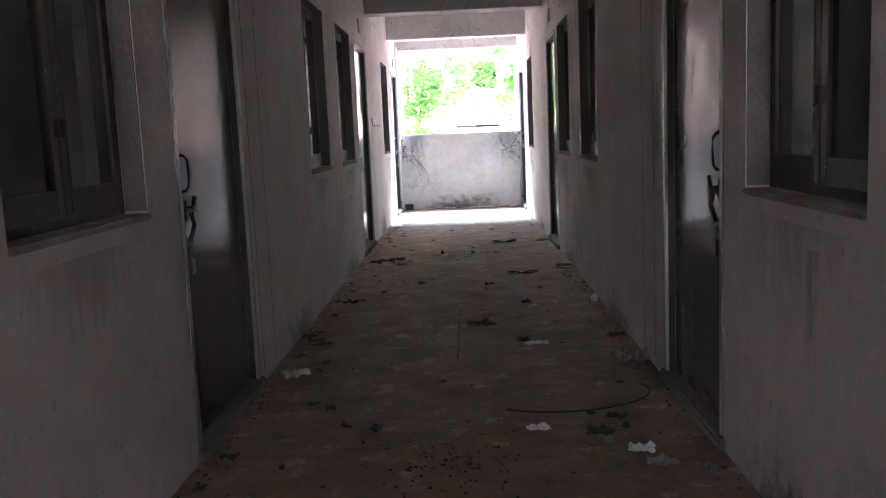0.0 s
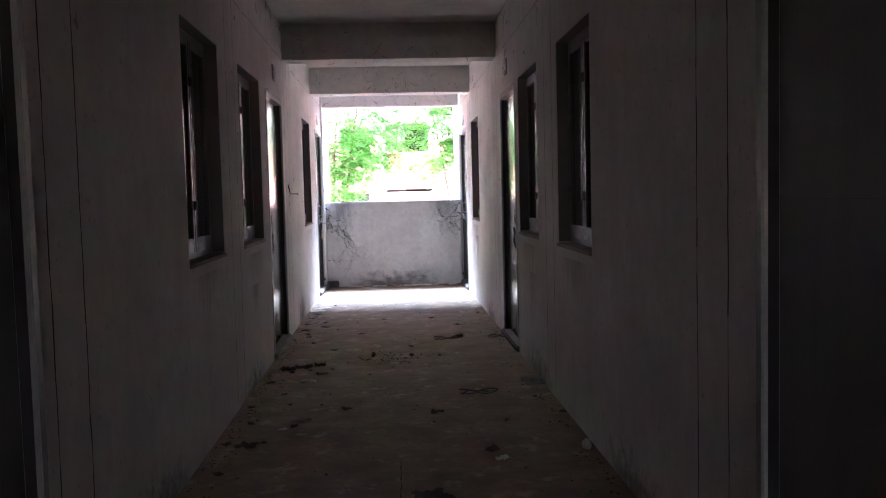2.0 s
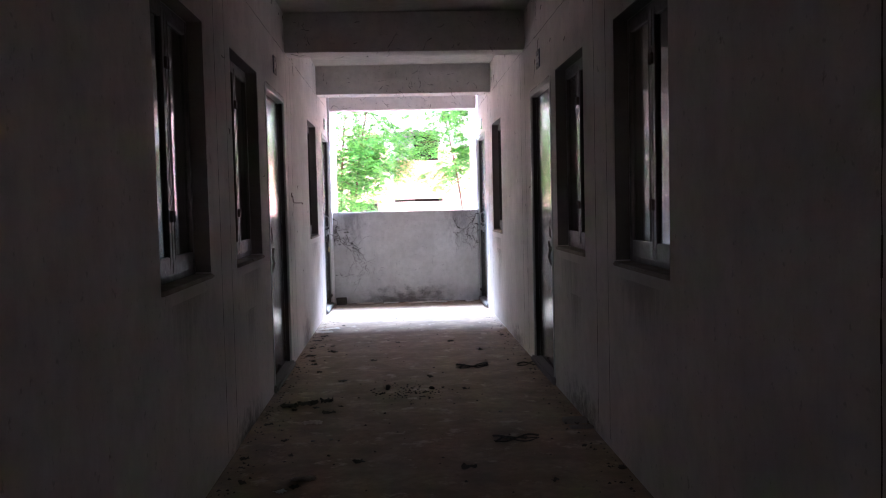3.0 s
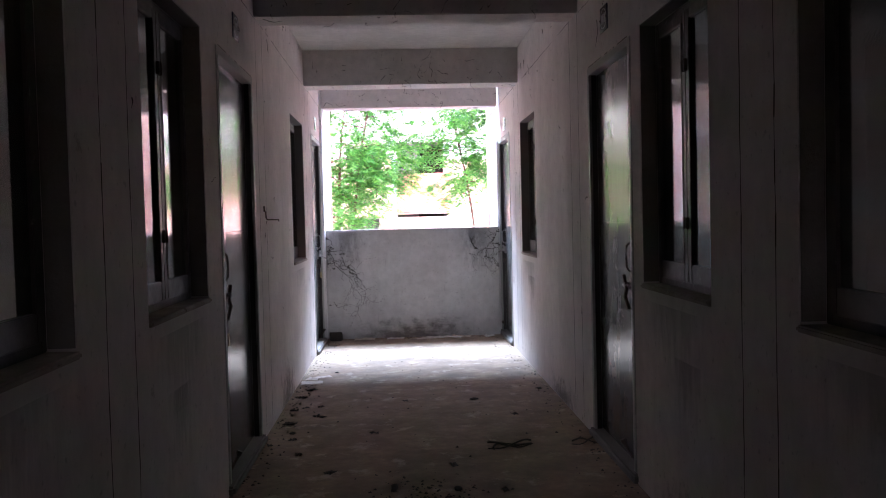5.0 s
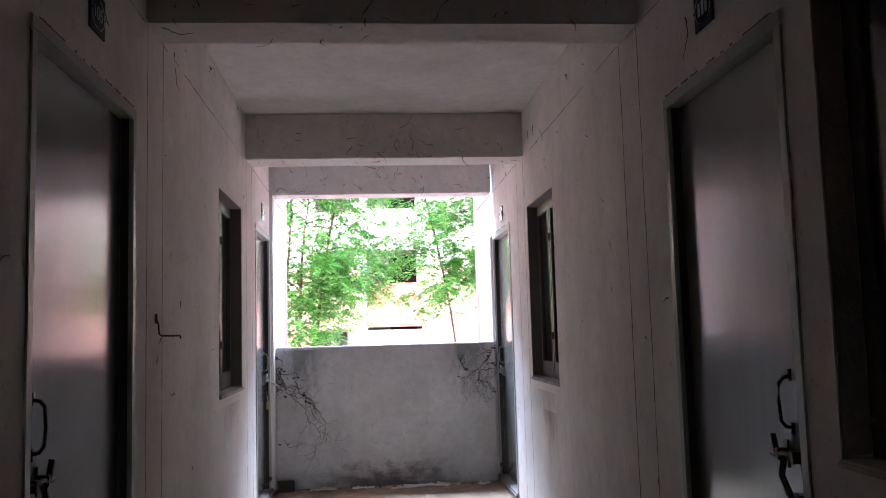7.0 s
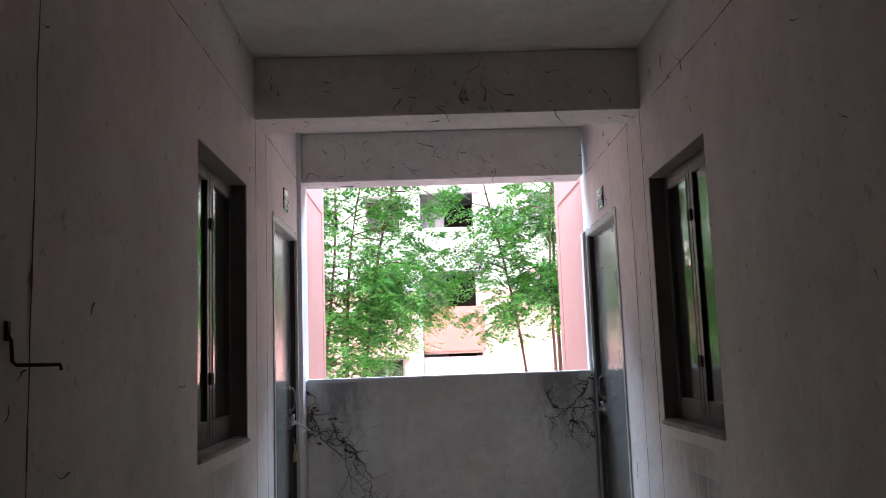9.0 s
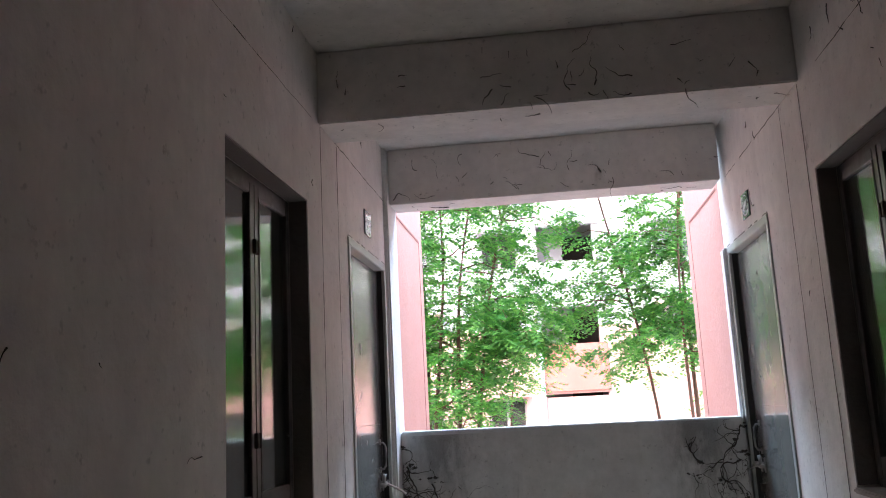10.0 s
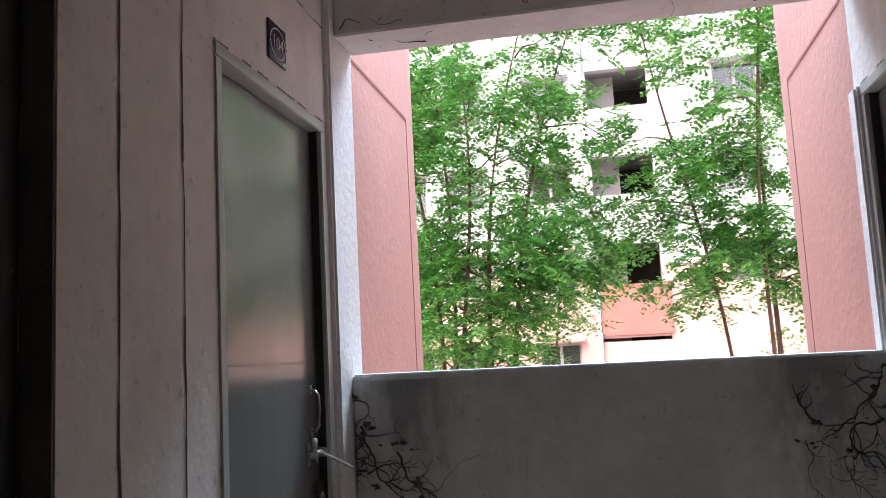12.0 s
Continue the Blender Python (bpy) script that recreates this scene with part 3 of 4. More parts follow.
# ---- rusty hook bracket on the wall ----
hook = thing("wall_hook", "rusty bent iron hook fixed to the plaster", "hook", at=(XL, 10.37, 1.34))
part("rod", Shape().tube([(XL + 0.004, 10.372, 1.40), (XL + 0.012, 10.373, 1.385), (XL + 0.014, 10.375, 1.345), (XL + 0.02, 10.38, 1.337), (XL + 0.055, 10.41, 1.336), (XL + 0.082, 10.44, 1.336), (XL + 0.084, 10.442, 1.324)], 0.0038, 8), RUST, hook, smooth=True)
part("base", Shape().box(XL, XL + 0.007, 10.364, 10.381, 1.385, 1.425), RUST, hook, "rusted fixing plate", bevel=0.002)

# ---- dried creeper on the parapet ----


def creeper(name, seeds, label, rng):
    th = thing(name, label, "dried plant", at=(seeds[0][0], 14.46, 0.6), kind="stuff")
    s = Shape()
    yf = 14.462

    def grow(x, z, ang, length, r, depth):
        pts, a = [], ang
        steps = max(3, int(length / 0.014))
        for i in range(steps):
            pts.append((x, yf - r * 0.4 + rng.uniform(-0.001, 0.001), z))
            a += rng.uniform(-0.6, 0.6)
            x = min(XR - 0.035, max(XL + 0.035, x + math.cos(a) * 0.016))
            z = min(1.2, max(0.08, z + math.sin(a) * 0.016))
            if depth and rng.random() < 0.24:
                grow(x, z, a + rng.choice((-1, 1)) * rng.uniform(0.5, 1.3), length * rng.uniform(0.25, 0.55), r * 0.6, depth - 1)
        s.tube(pts, r * 0.7, 4, r * 0.2, caps=False)

    for x, z, ang, length, r in seeds:
        grow(x, z, ang, length, r, 2)
        for _ in range(4):          # matted dead leaf clots
            cx, cz, cr = x + rng.gauss(0.02, 0.03), z + rng.gauss(-0.01, 0.025), rng.choice((0.004, 0.006, 0.009, 0.015))
            cx, cz = min(XR - 0.03, max(XL + 0.03, cx)), min(1.18, max(0.1, cz))
            a0, n = rng.uniform(0, 6), 15
            ring = [(cx + math.cos(a0 + i * 6.283 / n) * cr * rng.uniform(0.2, 1.7), yf - 0.002, cz + math.sin(a0 + i * 6.283 / n) * cr * rng.uniform(0.15, 0.9)) for i in range(n)]
            k = len(s.v)
            s.v += ring + [(cx, yf - cr * 0.3, cz)]
            s.f += [(k + i, k + (i + 1) % n, k + n) for i in range(n)]
    part("stems", s, ROOT, th, fix=False)


rng = random.Random(21)
creeper("dried_creeper", [(-1.02, 1.12, -0.3, 0.22, 0.004), (-1.0, 1.02, -0.6, 0.34, 0.007), (-0.86, 0.92, -0.5, 0.3, 0.006), (-0.8, 0.80, -1.3, 0.5, 0.004),
                          (-1.02, 0.9, -0.1, 0.2, 0.005), (-0.98, 0.84, 0.4, 0.2, 0.005), (-0.78, 0.74, 0.2, 0.18, 0.007), (-0.72, 0.66, -1.5, 0.32, 0.0035), (-1.02, 1.0, -1.0, 0.22, 0.004), (-0.96, 0.42, -1.2, 0.2, 0.003)],
        "dry blackened creeper stems clinging to the parapet", rng)
creeper("dried_creeper", [(0.88, 1.17, -2.2, 0.32, 0.006), (0.86, 0.98, 3.0, 0.36, 0.006), (0.66, 0.97, 2.8, 0.18, 0.007), (0.84, 1.08, -2.6, 0.25, 0.004), (0.6, 0.92, -1.6, 0.22, 0.003), (0.86, 0.8, 2.6, 0.2, 0.003), (0.72, 0.86, -1.5, 0.25, 0.0025)],
        "dry blackened creeper stems in the parapet corner", rng)

# ---- sooty cobweb threads ----


def webs(name, label, at, place, count, rng, normal):
    th = thing(name, label, "cobweb", at=at, kind="stuff")
    s = Shape()
    n = Vector(normal)
    for _ in range(count):
        p = Vector(place(rng))
        u = n.orthogonal().normalized()
        w = n.cross(u)
        a = rng.uniform(0, 6.28)
        pts = []
        for i in range(rng.choice((3, 4, 4, 5, 6, 9, 14))):
            pts.append(p + n * (0.003 + 0.004 * rng.random()))
            a += rng.uniform(-0.6, 0.6)
            p = p + (u * math.cos(a) + w * math.sin(a)) * rng.uniform(0.006, 0.016)
        if len(pts) > 2:
            s.tube(pts, rng.uniform(0.001, 0.0032), 4, 0.0006, caps=False)
    part("threads", s, COBWEB, th, fix=False)


rng = random.Random(77)
for (a, b), cnt in zip(BEAMS + [(14.385, Y1)], (0, 0, 12, 28, 34, 34)):
    if cnt:
        webs("cobweb", "sooty cobweb threads hanging on the beam face", (0, a, 2.7), lambda r, a=a: (r.uniform(XL + 0.05, XR - 0.05), a, BEAM + 0.01 + (CEIL - BEAM - 0.03) * r.random() ** 1.6), cnt, rng, (0, -1, 0))
        webs("cobweb", "sooty cobweb threads under the beam", (0, a + 0.1, BEAM), lambda r, a=a: (r.uniform(XL + 0.05, XR - 0.05), r.uniform(a + 0.02, a + 0.2), BEAM if a < 14 else 2.55), cnt // 4, rng, (0, 0, -1))
for x, d, holes in ((XL, -1, DOORS_L + WINDOWS_L), (XR, 1, DOORS_R + WINDOWS_R)):
    def on_wall(r, x=x, holes=holes):
        for _ in range(30):
            y, z = r.uniform(6.0, 14.3), 2.85 - 2.2 * r.random() ** 2.5
            if z > 2.25 or not any(p - 0.03 < y < q + 0.03 for p, q in holes):
                return (x, y, z)
        return (x, y, 2.6)
    webs("cobweb", "sooty cobweb threads on the corridor wall", (x, 10, 2.5), on_wall, 60, rng, (-d, 0, 0))

# ---- litter on the floor ----


def crumple(cx, cy, sx, sy, h, rng, rot=0.0, n=9):
    """A creased sheet that lies on the floor."""
    s = Shape()
    ca, sa = math.cos(rot), math.sin(rot)
    k = rng.uniform(0, 50)
    for j in range(n):
        for i in range(n):
            u, v = i / (n - 1) - 0.5, j / (n - 1) - 0.5
            edge = 1 + 0.25 * noise.noise((u * 3 + k, v * 3, 1.7))
            x, y = u * sx * edge, v * sy * edge
            z = 0.002 + h * abs(noise.noise((u * 4 + k, v * 4, 0.3))) + 0.5 * h * abs(noise.noise((u * 9 + k, v * 9, 2.3)))
            s.v.append((cx + ca * x - sa * y, cy + sa * x + ca * y, z))
    low = min(p[2] for p in s.v)
    s.v = [(x, y, z - low + 0.0015) for x, y, z in s.v]
    top = len(s.v)
    s.v += [(x, y, z - 0.0012) for x, y, z in s.v[:top]]
    for j in range(n - 1):
        for i in range(n - 1):
            a = j * n + i
            s.f.append((a, a + 1, a + n + 1, a + n))
            s.f.append((top + a, top + a + n, top + a + n + 1, top + a + 1))
    ring = [i for i in range(n)] + [j * n + n - 1 for j in range(1, n)] + [(n - 1) * n + i for i in range(n - 2, -1, -1)] + [j * n for j in range(n - 2, 0, -1)]
    for a, b in zip(ring, ring[1:] + ring[:1]):
        s.f.append((b, a, top + a, top + b))
    return s


def lump(cx, cy, r, h, rng):
    """A rough crumb of mortar or a wad, flat below."""
    bm = bmesh.new()
    bmesh.ops.create_icosphere(bm, subdivisions=2, radius=1.0)
    k = rng.uniform(0, 90)
    el = rng.uniform(0.6, 1.0)
    a = rng.uniform(0, 6.28)
    for v in bm.verts:
        f = 1 + 0.45 * noise.noise(v.co * 1.6 + Vector((k, 0, 0))) + 0.2 * noise.noise(v.co * 4 + Vector((0, k, 0)))
        x, y = v.co.x * r * f, v.co.y * r * f * el
        v.co = (cx + math.cos(a) * x - math.sin(a) * y, cy + math.sin(a) * x + math.cos(a) * y, max(0.001, h * 0.45 + v.co.z * h * 0.55 * f))
    s = Shape()
    bm.verts.index_update()
    s.v = [tuple(v.co) for v in bm.verts]
    s.f = [tuple(v.index for v in f.verts) for f in bm.faces]
    bm.free()
    low = min(p[2] for p in s.v)
    s.v = [(x, y, z - low + 0.001) for x, y, z in s.v]
    return s


rng = random.Random(8)
for x, y, sx, sy, h, rot, m, lab in (
        (0.37, 5.21, 0.13, 0.07, 0.03, 0.1, PAPER, "torn scrap of dirty white paper on the floor"),
        (0.43, 6.25, 0.07, 0.05, 0.025, 0.4, PAPER, "small scrap of dirty white paper on the floor"),
        (0.63, 3.55, 0.10, 0.07, 0.03, -0.3, PAPER, "crumpled scrap of white paper on the floor"),
        (0.265, 3.82, 0.09, 0.06, 0.02, 0.2, PAPER, "greyish paper scrap on the dark floor"),
        (-0.905, 4.72, 0.13, 0.08, 0.05, 0.5, CARD, "bent piece of brown card by the wall"),
        (-0.64, 7.11, 0.12, 0.05, 0.02, 0.1, CARD, "torn brown card scrap on the floor"),
        (-0.70, 8.18, 0.11, 0.08, 0.02, 0.3, CARD, "curled card scrap on the cement floor"),
        (-0.72, 6.95, 0.05, 0.04, 0.015, 0.7, PAPER, "pale paper scrap on the cement floor"),
        (0.255, 14.34, 0.35, 0.09, 0.03, 0.05, PAPER, "crushed pale paper along the parapet foot"),
        (0.05, 14.30, 0.2, 0.08, 0.02, 0.1, CARD, "crushed card along the parapet foot"),
        (-0.62, 14.36, 0.22, 0.07, 0.03, -0.1, CARD, "torn card sheet along the parapet foot"),
        (-0.28, 14.37, 0.18, 0.06, 0.025, 0.2, PAPER, "torn paper sheet along the parapet foot"),
        (0.45, 14.37, 0.20, 0.07, 0.03, -0.2, CARD, "curled card along the parapet foot"),
        (0.76, 14.33, 0.12, 0.08, 0.03, 0.2, PAPER, "wad of paper at the parapet corner")):
    thing("paper_scrap" if m is PAPER else "card_scrap", lab, "litter", at=(x, y, 0), group="floor litter", shape=crumple(x, y, sx, sy, h, rng, rot), material=m)
for x, y, sx, sy, rot in ((-0.95, 11.93, 0.17, 0.13, 0.1), (-0.88, 12.16, 0.13, 0.09, 0.3), (-0.96, 12.10, 0.10, 0.14, -0.2)):
    thing("card_piece", "flat piece of pale brown board by the wall", "litter", at=(x, y, 0), group="floor litter", shape=crumple(x, y, sx, sy, 0.012, rng, rot, 6), material=CARD)
thing("plastic_bag", "crumpled clear plastic bag on the floor by the door", "bag", at=(0.83, 4.80, 0), shape=crumple(0.83, 4.80, 0.15, 0.14, 0.10, rng, 0.3, 14), material=PLASTIC)
thing("plastic_wrapper", "crumpled clear plastic wrapper on the dark floor", "litter", at=(0.70, 3.40, 0), shape=crumple(0.68, 3.42, 0.11, 0.06, 0.035, rng, -0.2, 9), material=PLASTIC)
thing("plastic_wrapper", "long crumpled plastic wrapper near the door step", "litter", at=(0.84, 3.36, 0), shape=crumple(0.84, 3.36, 0.10, 0.06, 0.03, rng, 0.1, 9), material=PLASTIC)
thing("paper_wad", "white paper wad at the wall foot", "litter", at=(0.885, 6.37, 0), shape=lump(0.875, 6.37, 0.034, 0.05, rng), material=PAPER, smooth=True)
for x, y, r, h in ((0.40, 6.40, 0.03, 0.03), (0.05, 5.80, 0.05, 0.018), (0.12, 5.76, 0.03, 0.015), (-0.93, 5.46, 0.04, 0.03), (-0.90, 5.36, 0.03, 0.02), (-0.99, 5.58, 0.035, 0.03),
                   (-0.84, 5.40, 0.025, 0.02), (-0.87, 6.64, 0.045, 0.03), (-0.93, 6.20, 0.025, 0.02), (0.51, 3.75, 0.04, 0.03), (0.62, 3.80, 0.025, 0.03), (0.60, 3.93, 0.03, 0.02), (0.50, 3.98, 0.02, 0.02),
                   (-0.26, 9.04, 0.02, 0.06), (0.05, 9.02, 0.02, 0.03), (-0.78, 8.66, 0.05, 0.04), (-0.66, 8.71, 0.03, 0.05), (-0.90, 8.63, 0.05, 0.03), (-0.85, 8.52, 0.02, 0.02), (0.16, 7.20, 0.03, 0.02),
                   (-0.62, 8.42, 0.03, 0.02), (-0.66, 7.78, 0.015, 0.012), (-0.56, 7.80, 0.015, 0.012), (0.30, 5.30, 0.03, 0.035), (0.85, 5.35, 0.035, 0.03), (-0.62, 4.60, 0.014, 0.012), (-0.35, 5.0, 0.014, 0.012),
                   (-0.78, 12.35, 0.02, 0.015), (-0.95, 10.5, 0.03, 0.02), (-0.90, 10.25, 0.025, 0.02), (-0.98, 10.9, 0.02, 0.02), (0.80, 7.5, 0.02, 0.015), (0.90, 7.1, 0.025, 0.02), (0.45, 8.3, 0.015, 0.012), (-0.92, 11.6, 0.03, 0.02)):
    if r > 0.028:
        thing("dry_leaf", "dark curled dry leaf scrap on the floor", "leaf", at=(x, y, 0), group="dry leaf scraps", shape=crumple(x, y, r * 2.6, r * 1.7, h * 1.1, rng, rng.uniform(-0.6, 0.6), 7), material=DARK_LITTER_AND_VOID)
    else:
        thing("mortar_lump", "dark crumb of broken mortar on the floor", "rubble", at=(x, y, 0), group="mortar lumps", shape=lump(x, y, r, h * 0.7, rng), material=DARK_LITTER_AND_VOID if r > 0.018 else CHIP)
rng3 = random.Random(52)
for _ in range(46):          # more dry scraps, thickest along the foot of one wall
    y = rng3.uniform(3.2, 11.5)
    x = XL + 0.05 + abs(rng3.gauss(0, 0.25)) if rng3.random() < 0.55 else rng3.uniform(XL + 0.2, XR - 0.06)
    x, r = min(x, XR - 0.06), rng3.uniform(0.012, 0.028)
    thing("dry_leaf", "small dark dry leaf scrap on the floor", "leaf", at=(x, y, 0), group="dry leaf scraps", material=DARK_LITTER_AND_VOID,
          shape=crumple(x, y, r * 2.4, r * 1.6, r * 0.9, rng3, rng3.uniform(-1.5, 1.5), 5))
for x, y, n, L in ((0.46, 7.66, 3, 0.26), (0.88, 7.94, 2, 0.18), (0.40, 9.78, 4, 0.26), (0.84, 9.80, 2, 0.16)):
    th = thing("twig_bundle", "bent black wire and dry twigs on the floor", "litter", at=(x, y, 0), group="floor litter")
    for i in range(n):
        a = rng.uniform(-0.7, 0.7) + (math.pi if i % 2 else 0)
        pts = [(x + L * (t - 0.5) * math.cos(a) - 0.05 * math.sin(a) * math.sin(t * 3.2 + i) + (rng.random() - 0.5) * 0.01, y + L * 0.6 * (t - 0.5) * math.sin(a) + 0.05 * math.sin(t * 4 + i), 0.008 + 0.006 * math.sin(t * 7) + 0.003 * i) for t in [j / 9 for j in range(10)]]
        part("twig", Shape().tube(pts, 0.006, 5, 0.003), DARK_LITTER_AND_VOID, th)
wire = thing("bent_wire", "thin black wire bent in a loop on the dark floor", "wire", at=(0.45, 4.05, 0), group="floor litter")
part("strand", Shape().tube([(0.30 + 0.22 * math.cos(2.2 + t * 5.2) * (1 - 0.3 * t) + 0.42 * t, 3.98 + 0.10 * math.sin(2.2 + t * 5.2) + 0.30 * t, 0.006 + 0.004 * math.sin(t * 9)) for t in [j / 28 for j in range(29)]], 0.0042, 6, 0.003), DARK_LITTER_AND_VOID, wire)
for x, y, w, l, t in ((0.85, 7.98, 0.14, 0.07, 0.03), (0.87, 7.86, 0.15, 0.06, 0.014)):
    thing("brick_piece", "dark broken flat brick piece at the wall foot", "rubble", at=(x, y, 0), group="mortar lumps", material=CHIP, bevel=0.005,
          shape=Shape().box(x - w / 2, x + w / 2, y - l / 2, y + l / 2, 0.001, t))
s = Shape()
rng2 = random.Random(2)
pts = wobbly((-0.075, 4.9, 0), (-0.065, 6.3, 0), 24, 0.004, rng2)
for p, q in zip(pts, pts[1:]):
    w = rng2.uniform(0.0012, 0.0035)
    s.quad((p.x - w, p.y, 0.0012), (p.x + w, p.y, 0.0012), (q.x + w, q.y, 0.0012), (q.x - w, q.y, 0.0012))
part("joint", s, JOINT, floor)
box = thing("black_box", "small black open box against the parapet", "box", at=(-0.94, 14.38, 0))
part("body", Shape().box(-1.0, -0.87, 14.33, 14.44, 0.001, 0.07), DARK_LITTER_AND_VOID, box, bevel=0.004)
part("flap", Shape().box(-1.005, -0.865, 14.325, 14.335, 0.062, 0.10), DARK_LITTER_AND_VOID, box, bevel=0.003)

grit = Shape()
rng = random.Random(31)


def crumb(x, y, r):
    k = len(grit.v)
    a = rng.uniform(0, 6.28)
    for i in range(4):
        b = a + i * 1.57 + rng.uniform(-0.4, 0.4)
        grit.v.append((x + math.cos(b) * r * rng.uniform(0.6, 1.3), y + math.sin(b) * r * rng.uniform(0.6, 1.3), 0.0008))
    grit.v.append((x + rng.uniform(-r, r) * 0.3, y + rng.uniform(-r, r) * 0.3, r * rng.uniform(0.5, 1.1)))
    grit.f += [(k + i, k + (i + 1) % 4, k + 4) for i in range(4)]


for _ in range(1500):
    t = rng.random()
    if t < 0.3:
        x, y = XL + 0.02 + abs(rng.gauss(0, 0.07)), rng.uniform(2.5, 14.3)
    elif t < 0.5:
        x, y = XR - 0.02 - abs(rng.gauss(0, 0.07)), rng.uniform(2.5, 14.3)
    elif t < 0.62:
        x, y = rng.gauss(-0.10, 0.14), rng.gauss(8.95, 0.16)
    elif t < 0.72:
        x, y = rng.gauss(-0.12, 0.16), rng.gauss(3.45, 0.16)
    elif t < 0.84:
        x, y = rng.uniform(XL + 0.1, XR - 0.1), 14.44 - abs(rng.gauss(0, 0.05))
    else:
        x, y = rng.uniform(XL + 0.1, XR - 0.1), rng.uniform(2.5, 13.5)
    crumb(min(XR - 0.02, max(XL + 0.02, x)), min(14.45, y), rng.uniform(0.003, 0.011))
thing("floor_grit", "dark grit and crumbs scattered on the floor", "grit", kind="stuff", shape=grit, material=DARK_LITTER_AND_VOID)

# ---- outside: ground, far block of flats ----
thing("ground", "bare earth ground between the blocks", "ground", kind="structure", material=EARTH,
      shape=Shape().box(-400, 400, -300, 600, GROUND - 0.5, GROUND))
YF = 34.0
block = thing("apartment_building", "white and pink rendered block of flats with open stair landings", "building", at=(0.5, YF, GROUND))
STOREY = 2.37
wins = [(-1.93, -0.86), (3.0, 4.1), (-6.2, -4.8), (-4.2, -3.2), (6.4, 7.8), (9.0, 10.2), (-9.6, -8.4)]
landings = [0.50 + STOREY * i for i in range(-1, 5)]
holes = []
for i, z in enumerate(landings):
    holes.append((-0.28, 1.32, z, z + 1.07) if i != 1 else (-0.28, 1.45, 1.40, 1.49))
    for a, b in wins:
        if not (a == 3.0 and i < 2):
            holes.append((a, b, z - 0.12, z + 0.92))
TOP, BAND = 12.6, 3.36


def facade(z0, z1, material, name, label):
    hs = [(a, b, max(c, z0), min(e, z1)) for a, b, c, e in holes if c < z1 and e > z0]
    s = wall_panel(YF, YF + 0.25, -13.0, 14.0, z0, z1, hs)
    s.v = [(y, x, z) for x, y, z in s.v]
    part(name, s, material, block, label)


facade(GROUND, BAND, PINK_FAR, "lower_wall", "pale pink rendered wall")
facade(BAND + 0.001, TOP, WHITE_FAR, "upper_wall", "white rendered wall")
part("roof", Shape().box(-13.3, 14.3, YF - 0.4, YF + 10, TOP + 0.001, TOP + 0.25), GREY_FAR, block, "flat concrete roof")
part("back_wall", Shape().box(-13.0, 14.0, YF + 9.7, YF + 9.9, GROUND, TOP), WHITE_FAR, block)
for xa, xb in ((-13.0, -12.8), (13.8, 14.0)):
    part("end_wall", Shape().box(xa, xb, YF + 0.251, YF + 9.699, GROUND, TOP), WHITE_FAR, block)
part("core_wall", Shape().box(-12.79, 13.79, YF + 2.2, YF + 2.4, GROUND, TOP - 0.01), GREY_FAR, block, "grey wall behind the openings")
for z in landings:
    part("slab", Shape().box(-12.79, 13.79, YF + 0.252, YF + 2.19, z - 1.24, z - 1.12), GREY_FAR, block)
    # near-black panel paints the darkness of the doorway beyond the landing
    part("landing_void", Shape().box(0.42, 1.40, YF + 2.10, YF + 2.19, z - 1.1, z + 1.07), DARK_LITTER_AND_VOID, block, "dark panel painting the unlit doorway on the landing")
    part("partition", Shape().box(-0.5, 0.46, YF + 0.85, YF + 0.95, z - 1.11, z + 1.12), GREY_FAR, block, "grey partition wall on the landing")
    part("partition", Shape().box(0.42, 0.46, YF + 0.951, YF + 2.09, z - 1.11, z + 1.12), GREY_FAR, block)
for i, z in enumerate(landings):
    pm = PINK_DEEP if z < 3.2 else WHITE_FAR
    part("landing_parapet", Shape().box(-0.30, 1.52, YF - 0.10, YF - 0.002, z - 1.32, z + 0.001), pm, block, "deep pink landing parapet" if pm is PINK_DEEP else "white landing parapet", bevel=0.015)
    for a, b in wins:
        if a == 3.0 and i < 2:
            continue
        w = part("far_window", Shape().box(a, b, YF + 0.12, YF + 0.16, z - 0.12, z - 0.06).box(a, b, YF + 0.12, YF + 0.16, z + 0.86, z + 0.92)
                 .box(a, a + 0.06, YF + 0.12, YF + 0.16, z - 0.06, z + 0.86).box(b - 0.06, b, YF + 0.12, YF + 0.16, z - 0.06, z + 0.86)
                 .box((a + b) / 2 - 0.04, (a + b) / 2 + 0.04, YF + 0.12, YF + 0.16, z - 0.06, z + 0.86), GREY_FAR, block, "grey framed window")
        part("pane", Shape().box(a + 0.06, b - 0.06, YF + 0.138, YF + 0.144, z - 0.06, z + 0.86), GLASS, w)
        part("sunshade", Shape().box(a - 0.12, b + 0.12, YF - 0.35, YF - 0.002, z + 0.96, z + 1.03), WHITE_FAR if z > 3 else PINK_FAR, block, "projecting sunshade slab")
part("drain_pipe", Shape().tube([(-0.42, YF - 0.12, 3.4), (-0.42, YF - 0.12, TOP - 0.2)], 0.06, 10), PIPE_WHITE, block, "white drain pipe", smooth=True)
part("drain_pipe", Shape().tube([(-0.36, YF - 0.12, GROUND), (-0.36, YF - 0.12, 3.39)], 0.06, 10), PIPE_BLUE, block, "pale blue drain pipe", smooth=True)

# ---- trees in the yard ----


